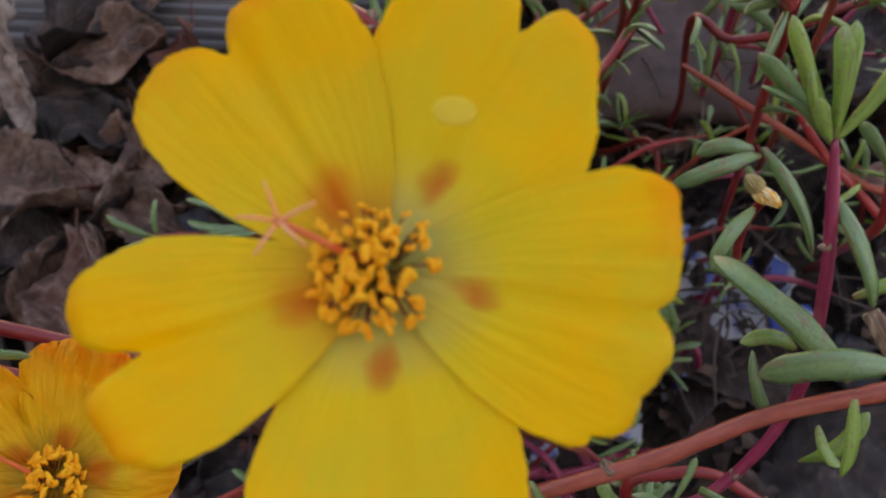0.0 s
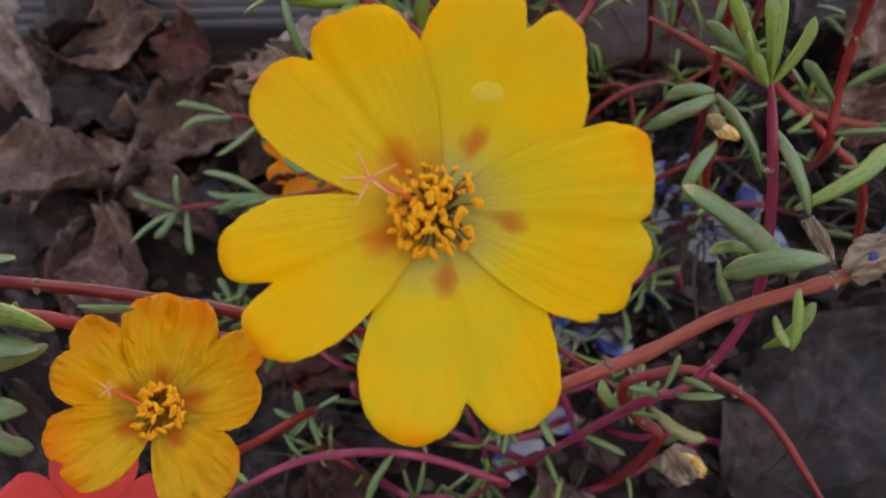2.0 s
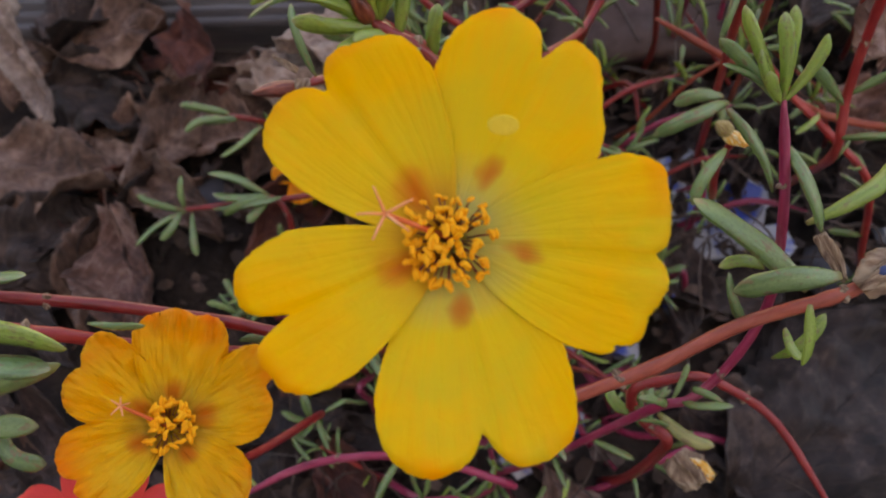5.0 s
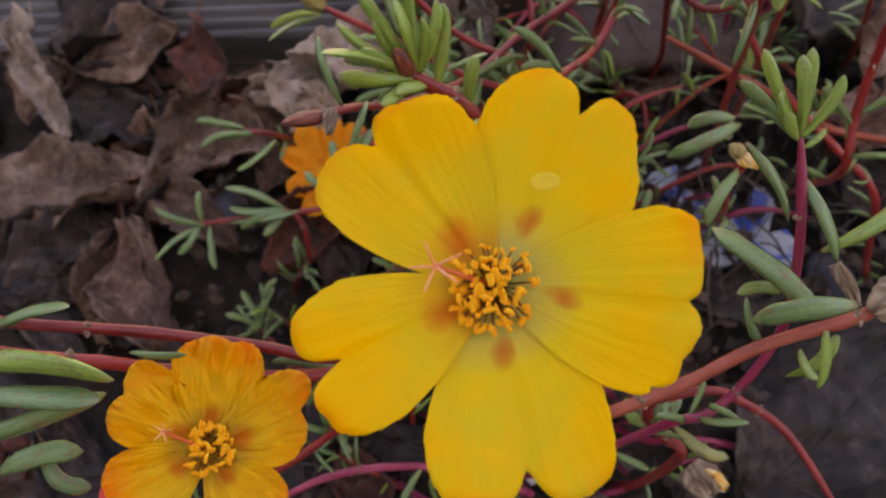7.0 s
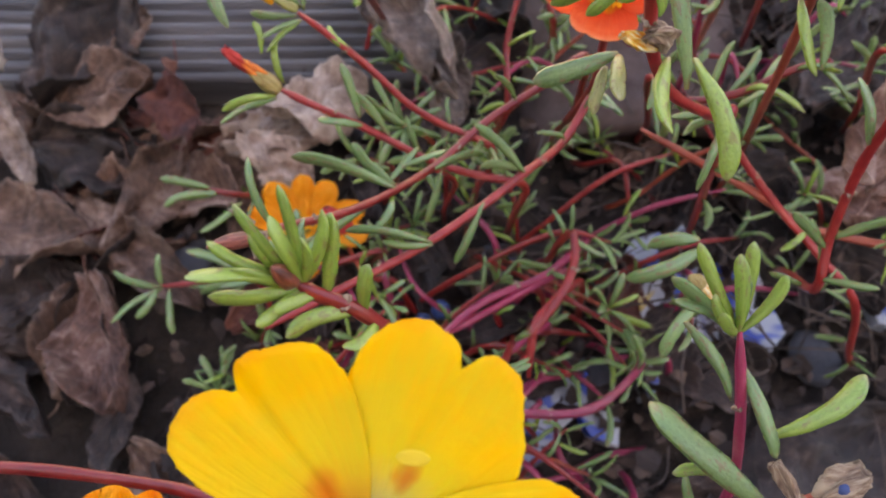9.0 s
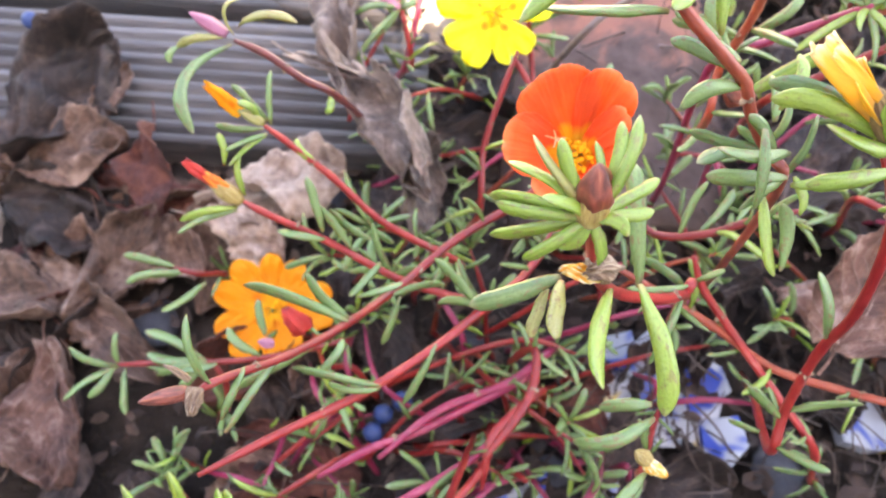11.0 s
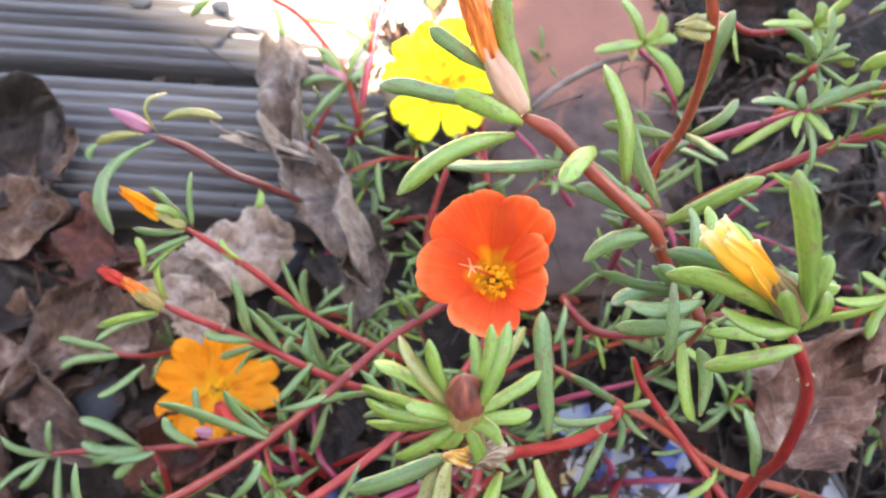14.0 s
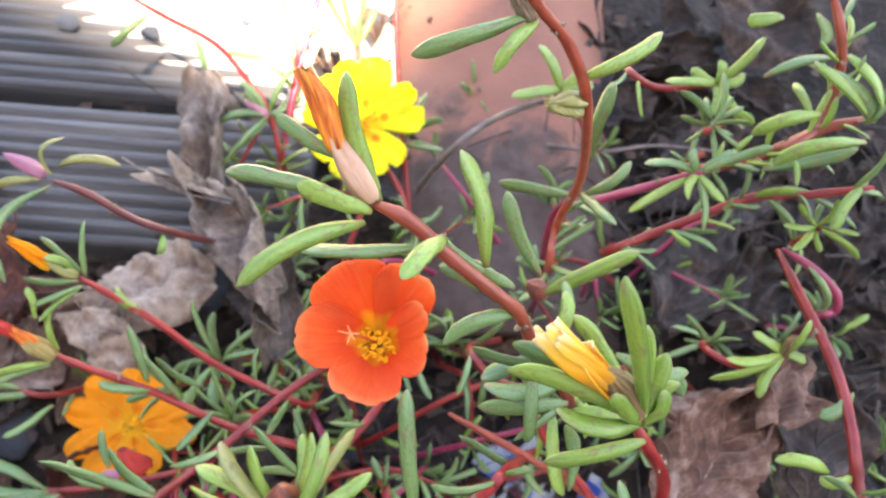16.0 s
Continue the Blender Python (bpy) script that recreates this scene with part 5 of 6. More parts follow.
# bud shoot in front of the vermilion flower
e, line = shoot("moss rose shoot with a plump red bud amid leaves", [V(45, 123, 249), V(46, 121, 241), V(50, 120, 224), V(59, 124, 204), V(72, 130, 187), V(80, 136, 175), V(85, 142, 165)], 0.0014, 0.0018, stem_red, seed=22)
bud(e, V(45, 122, 246), V(44, 125, 254), 0.0028, bud_red, "bud", "plump red-brown bud")
bud(e, V(45, 121, 243), V(44, 124, 251), 0.0030, sheath_olive, "calyx", "dull olive-brown calyx")
T = V(45, 121, 245)
for tip, w in ((V(32, 127, 248), 0.0029), (V(31, 123, 242), 0.0030), (V(36, 116, 238), 0.0031), (V(54, 123, 245), 0.0031), (V(47, 132, 254), 0.0029), (V(39, 130, 251), 0.0030),
               (V(52, 134, 248), 0.0026), (V(37, 121, 250), 0.0030), (V(45, 133, 246), 0.0028), (V(50, 118, 247), 0.0034),
               (V(31, 121, 234), 0.0030), (V(30, 125, 240), 0.0028), (V(35, 123, 238), 0.0031), (V(41, 118, 239), 0.0035), (V(48, 117, 237), 0.0034), (V(55, 129, 244), 0.0029), (V(49, 132, 256), 0.0030), (V(35, 130, 251), 0.0026)):
    leaf(e, T, tip, w * 0.88, 0.06, leaf_old if w == 0.0026 else leaf_fresh)
crumpled(e, V(50, 119, 227), V(43, 118, 230), 0.0016, wilted_gold, 13, "dried_flower", "withered golden flower")
crumpled(e, V(52, 120, 227), V(48, 117, 232), 0.0024, papery, 14, "husk", "papery seed husk")
leaf(e, V(44, 119, 224), V(29, 112, 225), 0.0044, 0.06, leaf_grey)
leaf(e, V(44, 118, 225), V(43, 107, 228), 0.0038, 0.0, leaf_old)
leaf(e, V(52, 117, 226), V(50, 99, 232), 0.0042, 0.0, leaf_fresh)
leaf(e, V(58, 120, 222), V(64, 99, 216), 0.0044, 0.0, leaf_fresh)
leaf(e, V(63, 127, 201), V(59, 148, 213), 0.0044, 0.06, leaf_grey)
leaf(e, V(42, 117, 223), V(40, 109, 220), 0.0030, 0.06, leaf_old)

# thick stem with a closed bud, across the middle
e, line = shoot("thick brown-red moss rose stem with large fleshy leaves", [V(50, 170, 244), V(56, 169, 241), V(64, 166, 234), V(73, 163, 227), V(77, 162, 223), V(81, 159, 216), V(87, 156, 208), V(92, 152, 200)], 0.0017, 0.0015, stem_brown, seed=23)
bud(e, V(50, 170, 245), V(42, 178, 253), 0.0027, sheath_blush, "bud", "papery blush-tan closing bud")
crumpled(e, V(44, 175, 251), V(38, 184, 257), 0.0018, wilted_orange, 15, "bud_tip", "orange petal tip of the bud", 0.15, 0.5)
leaf(e, V(51, 170, 245), V(44, 185, 257), 0.0042, 0.06, leaf_fresh)
leaf(e, V(50, 168, 245), V(39, 168, 252), 0.0040, 0.06, leaf_fresh)
leaf(e, V(44, 171, 244), V(27, 171, 247), 0.0036, 0.06, leaf_grey)
leaf(e, V(49, 167, 243), V(32, 153, 246), 0.0040, 0.06, leaf_fresh)
leaf(e, V(59, 167, 235), V(36, 165, 235), 0.0034, 0.06, leaf_grey)
leaf(e, V(44, 175, 248), V(34, 179, 252), 0.0032, 0.06, leaf_grey)
leaf(e, V(62, 166, 243), V(56, 156, 249), 0.0042, 0.06, leaf_fresh)
leaf(e, V(70, 167, 230), V(63, 182, 243), 0.0044, 0.06, leaf_fresh)
leaf(e, V(70, 166, 230), V(61, 171, 232), 0.0034, 0.06, leaf_grey)
leaf(e, V(76, 166, 224), V(67, 169, 227), 0.0034, 0.06, leaf_grey)
leaf(e, V(75, 163, 225), V(62, 168, 226), 0.0038, 0.06, leaf_grey)
leaf(e, V(77, 162, 222), V(64, 154, 225), 0.0042, 0.06, leaf_grey)
leaf(e, V(85, 179, 199), V(75, 192, 211), 0.0042, 0.06, leaf_grey)
leaf(e, V(86, 175, 199), V(103, 182, 211), 0.0046, 0.06, leaf_fresh)
leaf(e, V(89, 164, 208), V(88, 174, 210), 0.0036, 0.06, leaf_grey)
leaf(e, V(89, 158, 205), V(73, 153, 207), 0.0044, 0.06, leaf_grey)
for a, b, w, m in ((V(88, 152, 216), V(72, 148, 222), 0.0040, leaf_grey), (V(89, 149, 212), V(72, 146, 215), 0.0042, leaf_grey), (V(80, 152, 224), V(82, 141, 213), 0.0036, leaf_grey), (V(88, 149, 203), V(92, 134, 197), 0.0040, leaf_fresh),
                   (V(91, 150, 211), V(94, 144, 206), 0.0032, leaf_fresh), (V(90, 148, 211), V(100, 147, 214), 0.0034, leaf_fresh), (V(87, 154, 212), V(78, 156, 222), 0.0034, leaf_grey), (V(82, 155, 226), V(84, 164, 231), 0.0034, leaf_fresh)):
    leaf(e, a, b, w, 0.06, m)

bud(e, V(87, 176, 196), V(82, 177, 199), 0.0026, bud_red, "bud", "small brown-red bud beside the stem")

# shoot with the wilted golden flower
e, line = shoot("red moss rose shoot with a wilted golden flower", [V(94, 142, 236), V(98, 139, 231), V(106, 136, 215), V(110, 129, 194), V(112, 126, 173), V(114, 117, 149), V(118, 110, 129)], 0.0013, 0.0019, stem_red, seed=24, root=V(162, 165, 0))
wilted = folded_petal(e, V(91, 144, 243), V(75, 150, 255), 0.0017, 0.4, 16, wilted_cream, "wilted_flower", "wilted golden flower with a cream tip")
folded_petal(wilted, V(91, 144, 243), V(77, 150, 254), 0.0014, 2.3, 17, wilted_cream)
folded_petal(wilted, V(91, 143, 243), V(81, 148, 251), 0.0015, 4.1, 18, wilted_cream)
bud(e, V(94, 142, 240), V(86, 147, 248), 0.0029, sheath_brown, "calyx", "tan papery calyx")
T = V(95, 141, 238)
leaf(e, T, V(86, 156, 260), 0.0029, 0.0, leaf_fresh)
leaf(e, T, V(92, 153, 250), 0.0029, 0.0, leaf_fresh)
leaf(e, T, V(96, 145, 245), 0.0034, 0.06, leaf_fresh)
leaf(e, T, V(80, 140, 246), 0.0038, 0.06, leaf_fresh)
leaf(e, V(96, 139, 236), V(80, 134, 238), 0.0038, 0.06, leaf_fresh)
leaf(e, V(91, 145, 239), V(74, 151, 240), 0.0040, 0.06, leaf_grey)
leaf(e, V(92, 142, 240), V(73, 146, 243), 0.0040, 0.06, leaf_fresh)
leaf(e, T, V(99, 147, 243), 0.0036, 0.0, leaf_fresh)
leaf(e, T, V(96, 150, 247), 0.0034, 0.0, leaf_fresh)
leaf(e, V(93, 148, 234), V(83, 156, 242), 0.0036, 0.06, leaf_fresh)
leaf(e, V(93, 154, 230), V(105, 152, 231), 0.0038, 0.06, leaf_grey)
leaf(e, V(100, 155, 225), V(107, 150, 223), 0.0034, 0.06, leaf_grey)
leaf(e, T, V(87, 142, 251), 0.0034, 0.0, leaf_fresh)
leaf(e, V(110, 127, 181), V(105, 139, 190), 0.0040, 0.06, leaf_grey)
leaf(e, V(93, 135, 198), V(90, 146, 207), 0.0036, 0.0, leaf_grey)

# stem over the terracotta
e, line = shoot("brown-red moss rose stem with grey-green leaves", [V(68, 208, 258), V(74, 208, 249), V(81, 208, 240), V(88, 206, 225), V(96, 211, 186), V(96, 211, 158), V(97, 203, 144)], 0.0013, 0.0018, stem_brown, seed=25)
bud(e, V(73, 208, 246), V(68, 209, 254), 0.0022, papery, "seed_head", "papery closed seed head")
leaf(e, V(73, 208, 247), V(53, 196, 248), 0.0037, 0.06, leaf_grey)
leaf(e, V(74, 207, 247), V(67, 196, 246), 0.0034, 0.06, leaf_fresh)
leaf(e, V(85, 207, 232), V(98, 213, 241), 0.0040, 0.06, leaf_fresh)
leaf(e, V(96, 211, 193), V(96, 218, 217), 0.0036, 0.06, leaf_grey)
leaf(e, V(98, 214, 170), V(77, 212, 177), 0.0040, 0.06, leaf_grey)
leaf(e, V(98, 212, 176), V(104, 198, 189), 0.0040, 0.06, leaf_grey)
leaf(e, V(100, 213, 174), V(109, 218, 185), 0.0038, 0.06, leaf_grey)
crumpled(e, V(87, 205, 226), V(80, 203, 228), 0.0023, leaf_old, 17, "curled_leaf", "yellowish curled leaf")
e, line = shoot("small moss rose tuft before the terracotta", [V(99, 281, 120), V(104, 280, 116), V(111, 279, 110), V(120, 272, 99)], 0.0012, 0.0014, stem_magenta, seed=62)
for tip in (V(85, 276, 121), V(93, 295, 127), V(108, 291, 126), V(116, 264, 117), V(114, 284, 122)):
    leaf(e, V(103, 283, 119), tip, 0.0058, 0.06, leaf_fresh)
bud(e, V(99, 280, 120), V(98, 273, 121), 0.0018, sheath_olive, "bud", "tiny olive bud")

# bright yellow flower in the sun behind
e, line = shoot("dark red moss rose stem with a sunlit lemon yellow flower", [V(29, 282, 82), V(35, 275, 75), V(48, 261, 70), V(55, 248, 61)], 0.0015, 0.0016, stem_red, seed=26)
flower(e, V(33, 280, 84), V(56, 118, 359), [
    (100, 0.0256, 38, 4, 0.14, 1, 1, 0.001), (160, 0.0251, 37, 0, 0.16, 1, 1, 0.0), (232, 0.0237, 38, 0, 0.14, 1, 1, 0.0012), (305, 0.0205, 38, 0, 0.14, 1, 1, 0.0002), (28, 0.0228, 38, 0, 0.16, 1, 1, 0.0008)],
    lemon_petal, 0.25, 0.05, 26, 0.0055, 0.005, 9, "bright lemon yellow flower with red flecks", ruffle=0.06)
e, line = shoot("tall dark red moss rose stem", [V(37, 340, 106), V(40, 317, 94), V(45, 291, 82), V(50, 269, 70), V(55, 250, 57)], 0.0014, 0.0016, stem_red, seed=27)
leaf(e, V(48, 280, 77), V(63, 286, 84), 0.0042, 0.06, leaf_grey)
leaf(e, V(48, 278, 77), V(55, 295, 88), 0.0038, 0.06, leaf_grey)
leaf(e, V(49, 277, 76), V(64, 276, 78), 0.0036, 0.06, leaf_grey)
# stems rising behind
e, line = shoot("magenta moss rose stem with a dark bud and narrow leaves", [V(-77, 328, 86), V(-54, 317, 86), V(-31, 306, 87), V(-15, 291, 85), V(-7, 283, 80), V(0, 267, 63)], 0.0014, 0.0016, stem_red, seed=28)
leaf(e, V(-61, 318, 85), V(-74, 303, 81), 0.0040, 0.06, leaf_grey)
leaf(e, V(-40, 309, 86), V(-34, 296, 83), 0.0036, 0.06, leaf_grey)
leaf(e, V(-28, 304, 86), V(-11, 302, 88), 0.0036, 0.0, leaf_grey)
bud(e, V(-6, 280, 81), V(-16, 284, 84), 0.0024, bud_pink, "bud", "small magenta bud")
for tip in (V(-24, 274, 82), V(-17, 264, 78), V(-23, 256, 73), V(1, 281, 86), V(-19, 291, 85), V(3, 298, 90), V(-16, 287, 86)):
    leaf(e, V(-6, 280, 81), tip, 0.0040, 0.14, leaf_grey)
e, line = shoot("magenta moss rose stem", [V(9, 336, 99), V(6, 321, 93), V(2, 296, 81), V(-1, 272, 67), V(-3, 265, 60)], 0.0019, 0.0019, stem_magenta, seed=29, loose=5, length=0.016)
e, line = shoot("thin dark moss rose stem", [V(-8, 330, 101), V(-3, 317, 94), V(1, 308, 88), V(1, 295, 78)], 0.0011, 0.0012, stem_red, seed=30)
e, line = shoot("moss rose shoot with a tuft of narrow leaves", [V(23, 315, 93), V(26, 308, 88), V(32, 296, 75)], 0.0016, 0.0016, stem_brown, seed=31)
for tip in (V(9, 328, 103), V(14, 332, 105), V(22, 335, 103), V(28, 330, 104), V(18, 324, 105), V(31, 323, 99)):
    leaf(e, V(25, 310, 91), tip, 0.0036, 0.06, leaf_grey)

# orange flower low down
e, line = shoot("moss rose shoot with a low orange flower behind leaves", [V(-44, 159, 26), V(-38, 155, 18), V(-17, 157, 12)], 0.0013, 0.0015, stem_red, seed=32)
flower(e, V(-46, 162, 29), V(34, 89, 349), [
    (84, 35, 0.0006, (17.0, 20.5, 22.5, 22.8, 22.0, 21.5, 22.4, 23.0, 22.6, 20.5, 16.5), ((1.0, 0.13, 4.0),), None),
    (152, 36, 0.0, (18.0, 22.0, 24.6, 25.2, 24.4, 24.0, 25.0, 25.4, 24.6, 22.0, 17.5), ((0.0, 0.14, 4.0),), None),
    (224, 36, 0.0010, (17.5, 21.5, 24.0, 24.4, 23.6, 23.0, 24.2, 24.4, 23.4, 21.0, 17.0), ((-2.0, 0.15, 4.0),), None),
    (292, 35, 0.0002, (15.0, 18.0, 20.0, 20.6, 19.8, 19.4, 20.4, 20.4, 19.8, 18.0, 15.0), ((1.0, 0.12, 4.0),), None),
    (12, 36, 0.0008, (17.0, 21.0, 24.0, 25.0, 24.2, 23.8, 25.0, 25.0, 24.0, 21.0, 17.0), ((0.0, 0.14, 4.0),), None)],
    orange_petal, 0.24, 0.04, 16, 0.005, 0.005, 11, "orange flower with notched petals", ruffle=0.07)
leaf(e, V(-40, 135, 62), V(-53, 143, 66), 0.0045, 0.06, leaf_grey)
leaf(e, V(-39, 142, 65), V(-43, 154, 70), 0.0045, 0.06, leaf_grey)
crumpled(e, V(-22, 140, 84), V(-27, 146, 91), 0.0034, wilted_red, 47, "spent_flower", "folded crimson spent flower")
bud(e, V(-36, 140, 61), V(-42, 140, 63), 0.0022, bud_pink, "bud", "tiny maroon bud")

# shoots low on the side of the decking
e, line = shoot("low trailing moss rose shoot with green leaves", [V(-99, 128, 49), V(-81, 131, 48), V(-54, 135, 47), V(-32, 141, 46), V(-12, 148, 46)], 0.0014, 0.0016, stem_red, seed=33)
for a, b in ((V(-95, 128, 49), V(-113, 113, 48)), (V(-95, 128, 49), V(-113, 132, 55)), (V(-96, 129, 49), V(-96, 139, 57)), (V(-93, 128, 48), V(-90, 111, 44)), (V(-85, 129, 48), V(-57, 132, 54)), (V(-97, 128, 49), V(-103, 115, 50))):
    leaf(e, a, b, 0.0040, 0.06, leaf_grey)
e, line = shoot("low moss rose shoot with grey-green leaves", [V(-84, 167, 57), V(-72, 166, 55), V(-66, 172, 40)], 0.0014, 0.0016, stem_red, root=V(-72, 188, 0), seed=34)
for a, b in ((V(-80, 167, 57), V(-99, 168, 62)), (V(-79, 165, 57), V(-97, 158, 58)), (V(-68, 163, 54), V(-83, 150, 53)), (V(-76, 166, 56), V(-90, 162, 60))):
    leaf(e, a, b, 0.0042, 0.06, leaf_grey)
e, line = shoot("low moss rose shoot with a fan of grey-green leaves", [V(-64, 134, 52), V(-58, 131, 50), V(-55, 126, 44), V(-56, 120, 30)], 0.0014, 0.0016, stem_red, seed=64)
for b in (V(-86, 141, 56), V(-84, 133, 54), V(-70, 122, 52), V(-80, 126, 50)):
    leaf(e, V(-62, 133, 52), b, 0.0046, 0.06, leaf_grey)

# tufts of slim leaves between the long stems
for i, p in enumerate((V(-3, 178, 92), V(6, 158, 100), V(-18, 169, 84))):
    e, line = shoot("moss rose shoot with a tuft of slim grey-green leaves", [p, p + V(6, 6, -16), p + V(10, 10, -34)], 0.0012, 0.0014, stem_red, seed=250 + i, loose=4, length=0.014)
    whorl(e, p, (-0.3, -0.1, 0.8), 9 - 2 * i, 0.019, 1.1, leaf_grey, 260 + i, 0.12)
# small shoots between the tile and the side
for i, (p, q) in enumerate(((V(132, 234, 182), V(134, 238, 172)), (V(166, 214, 169), V(169, 219, 147)))):
    e, line = shoot("small moss rose shoot with a cluster of short leaves", [p, q], 0.0011, 0.0014, stem_red, seed=180 + i, loose=5, length=0.012)
    whorl(e, p, (0, -0.5, 0.8), 8, 0.012, 1.15, leaf_fresh if i % 2 else leaf_grey, 190 + i)
# right-hand tangle
e, line = shoot("pink moss rose stem with star-like leaf tufts", [V(129, 220, 181), V(124, 219, 178), V(116, 218, 172), V(107, 217, 165), V(97, 219, 147)], 0.0014, 0.0017, stem_magenta, root=V(110, 228, 0), seed=35)
for tip in (V(113, 219, 183), V(125, 224, 185), V(136, 224, 186), V(135, 213, 179), V(125, 212, 180), V(131, 206, 174), V(145, 226, 187), V(113, 212, 169)):
    leaf(e, V(128, 220, 180), tip, 0.0034, 0.06, random.Random(len(e.children)).choice((leaf_fresh, leaf_grey)))
e, line = shoot("brown-red moss rose stem with many small leaves", [V(174, 221, 182), V(161, 221, 174), V(148, 221, 169), V(136, 217, 163), V(124, 213, 155), V(113, 210, 145)], 0.0015, 0.0017, stem_red, seed=36, loose=18, length=0.015)
e, line = shoot("brown-red moss rose stem with small leaves", [V(176, 242, 183), V(163, 239, 178), V(150, 233, 172), V(141, 231, 167), V(132, 233, 159)], 0.0019, 0.0019, stem_brown, seed=37, loose=16, length=0.015)
e, line = shoot("moss rose shoot with a star of fresh leaves", [V(140, 258, 167), V(136, 259, 164), V(124, 260, 159), V(116, 268, 156)], 0.0013, 0.0015, stem_red, seed=38, loose=4, length=0.013)
for tip in (V(124, 256, 168), V(150, 268, 178), V(151, 247, 165), V(138, 248, 165), V(131, 260, 170), V(139, 262, 173), V(146, 259, 172)):
    leaf(e, V(139, 257, 168), tip, 0.0040, 0.06, leaf_fresh)
e, line = shoot("moss rose stem rising at the side", [V(154, 267, 205), V(161, 256, 196), V(164, 250, 188), V(164, 241, 178), V(155, 236, 169)], 0.0018, 0.0018, stem_brown, seed=39, loose=12, length=0.014)
leaf(e, V(145, 249, 185), V(161, 253, 191), 0.0040, 0.06, leaf_grey)
leaf(e, V(155, 251, 190), V(172, 236, 189), 0.0050, 0.06, leaf_grey)
leaf(e, V(146, 224, 179), V(167, 228, 188), 0.0050, 0.06, leaf_grey)
leaf(e, V(173, 223, 181), V(165, 210, 176), 0.0040, 0.06, leaf_fresh)
leaf(e, V(154, 261, 198), V(157, 254, 194), 0.0040, 0.06, leaf_grey)
for a, b in ((V(153, 247, 196), V(168, 236, 192)), (V(157, 236, 190), V(140, 230, 186)), (V(164, 225, 196), V(142, 218, 192)), (V(161, 249, 198), V(171, 237, 194)), (V(146, 260, 196), V(138, 261, 192))):
    leaf(e, a, b, 0.0048, 0.06, leaf_fresh)
e, line = shoot("orange-red moss rose stem bending down", [V(163, 215, 150), V(166, 198, 156), V(169, 179, 163), V(169, 164, 168), V(169, 150, 169), V(177, 140, 154)], 0.0019, 0.0019, stem_red, seed=40, root=V(266, 164, 0))
leaf(e, V(162, 149, 169), V(147, 150, 173), 0.0044, 0.14, leaf_fresh)
leaf(e, V(169, 149, 168), V(158, 147, 172), 0.0044, 0.06, leaf_fresh)
leaf(e, V(172, 170, 166), V(163, 163, 165), 0.0046, 0.06, leaf_grey)
e, line = shoot("magenta stem bent in a hook", [V(168, 219, 143), V(178, 213, 143), V(185, 207, 141), V(186, 203, 137), V(183, 203, 131)], 0.0017, 0.0017, stem_magenta, seed=41, root=V(241, 239, 0))
e, line = shoot("moss rose shoot with a spent flower in a leaf star", [V(159, 182, 158), V(157, 179, 150), V(153, 183, 137), V(149, 191, 126)], 0.0014, 0.0016, stem_red, seed=42)
for tip in (V(138, 172, 158), V(149, 185, 161), V(162, 188, 167), V(152, 169, 155), V(142, 177, 160), V(164, 179, 159)):
    leaf(e, V(159, 181, 158), tip, 0.0036, 0.06, leaf_fresh)
crumpled(e, V(159, 181, 158), V(158, 183, 165), 0.0018, sheath_brown, 19, "spent_flower", "shrivelled red-brown spent flower")

# stems that cross below the middle
e, line = shoot("long brown stem leaning across the plant", [V(73, 162, 124), V(91, 156, 117), V(111, 149, 110), V(130, 140, 104), V(151, 136, 102), V(173, 132, 103)], 0.0016, 0.0018, stem_brown, seed=43, root=V(248, 149, 0), loose=6, length=0.018)
e, line = shoot("red stem rising to the middle", [V(97, 164, 131), V(103, 157, 122), V(118, 146, 109), V(132, 129, 106), V(146, 117, 96)], 0.0016, 0.0018, stem_red, seed=44, root=V(193, 121, 0))
e, line = shoot("dark red stem beneath the vermilion flower", [V(126, 178, 141), V(115, 176, 137), V(101, 172, 130), V(87, 173, 124), V(78, 184, 119)], 0.0016, 0.0017, stem_red, seed=45, loose=14, length=0.020)
e, line = shoot("red stem beside the terracotta", [V(41, 242, 114), V(37, 229, 105), V(33, 212, 94), V(34, 192, 83)], 0.0014, 0.0016, stem_red, seed=46, loose=5, length=0.015)
e, line = shoot("magenta stems at the foot of the plant", [V(8, 103, 66), V(27, 122, 64), V(51, 135, 61), V(66, 149, 61)], 0.0020, 0.0019, stem_magenta, seed=47)
e, line = shoot("coral red stem arching to the soil", [V(43, 104, 87), V(54, 121, 87), V(58, 133, 85), V(57, 144, 81)], 0.0020, 0.0019, stem_red, seed=48)
for k, (label, pts, mt) in enumerate((
        ("thick magenta stem arching at the foot of the plant", [V(-13, 95, 58), V(4, 106, 63), V(22, 115, 62), V(57, 138, 56)], stem_magenta),
        ("curved coral stem at the foot of the plant", [V(45, 97, 58), V(45, 106, 66), V(48, 117, 68), V(64, 134, 58)], stem_red),
        ("thick dull red stem at the foot of the plant", [V(4, 81, 68), V(31, 99, 67), V(51, 117, 56)], stem_magenta),
        ("bright magenta stem lying across the foot", [V(11, 77, 88), V(34, 78, 92), V(61, 81, 86), V(82, 99, 66)], stem_magenta),
        ("short coral stem at the foot of the plant", [V(25, 79, 73), V(37, 93, 70), V(46, 108, 58)], stem_red))):
    shoot(label, pts, 0.0019, 0.0020, mt, seed=470 + k)
twig = smooth_line([V(54, 288, 12), V(66, 265, 95), V(79, 277, 100), V(98, 281, 113), V(139, 354, 12)], 6)
ob = put("twig", tube("twig", twig, 0.0014, 0.0012, twig_grey, 8), None)
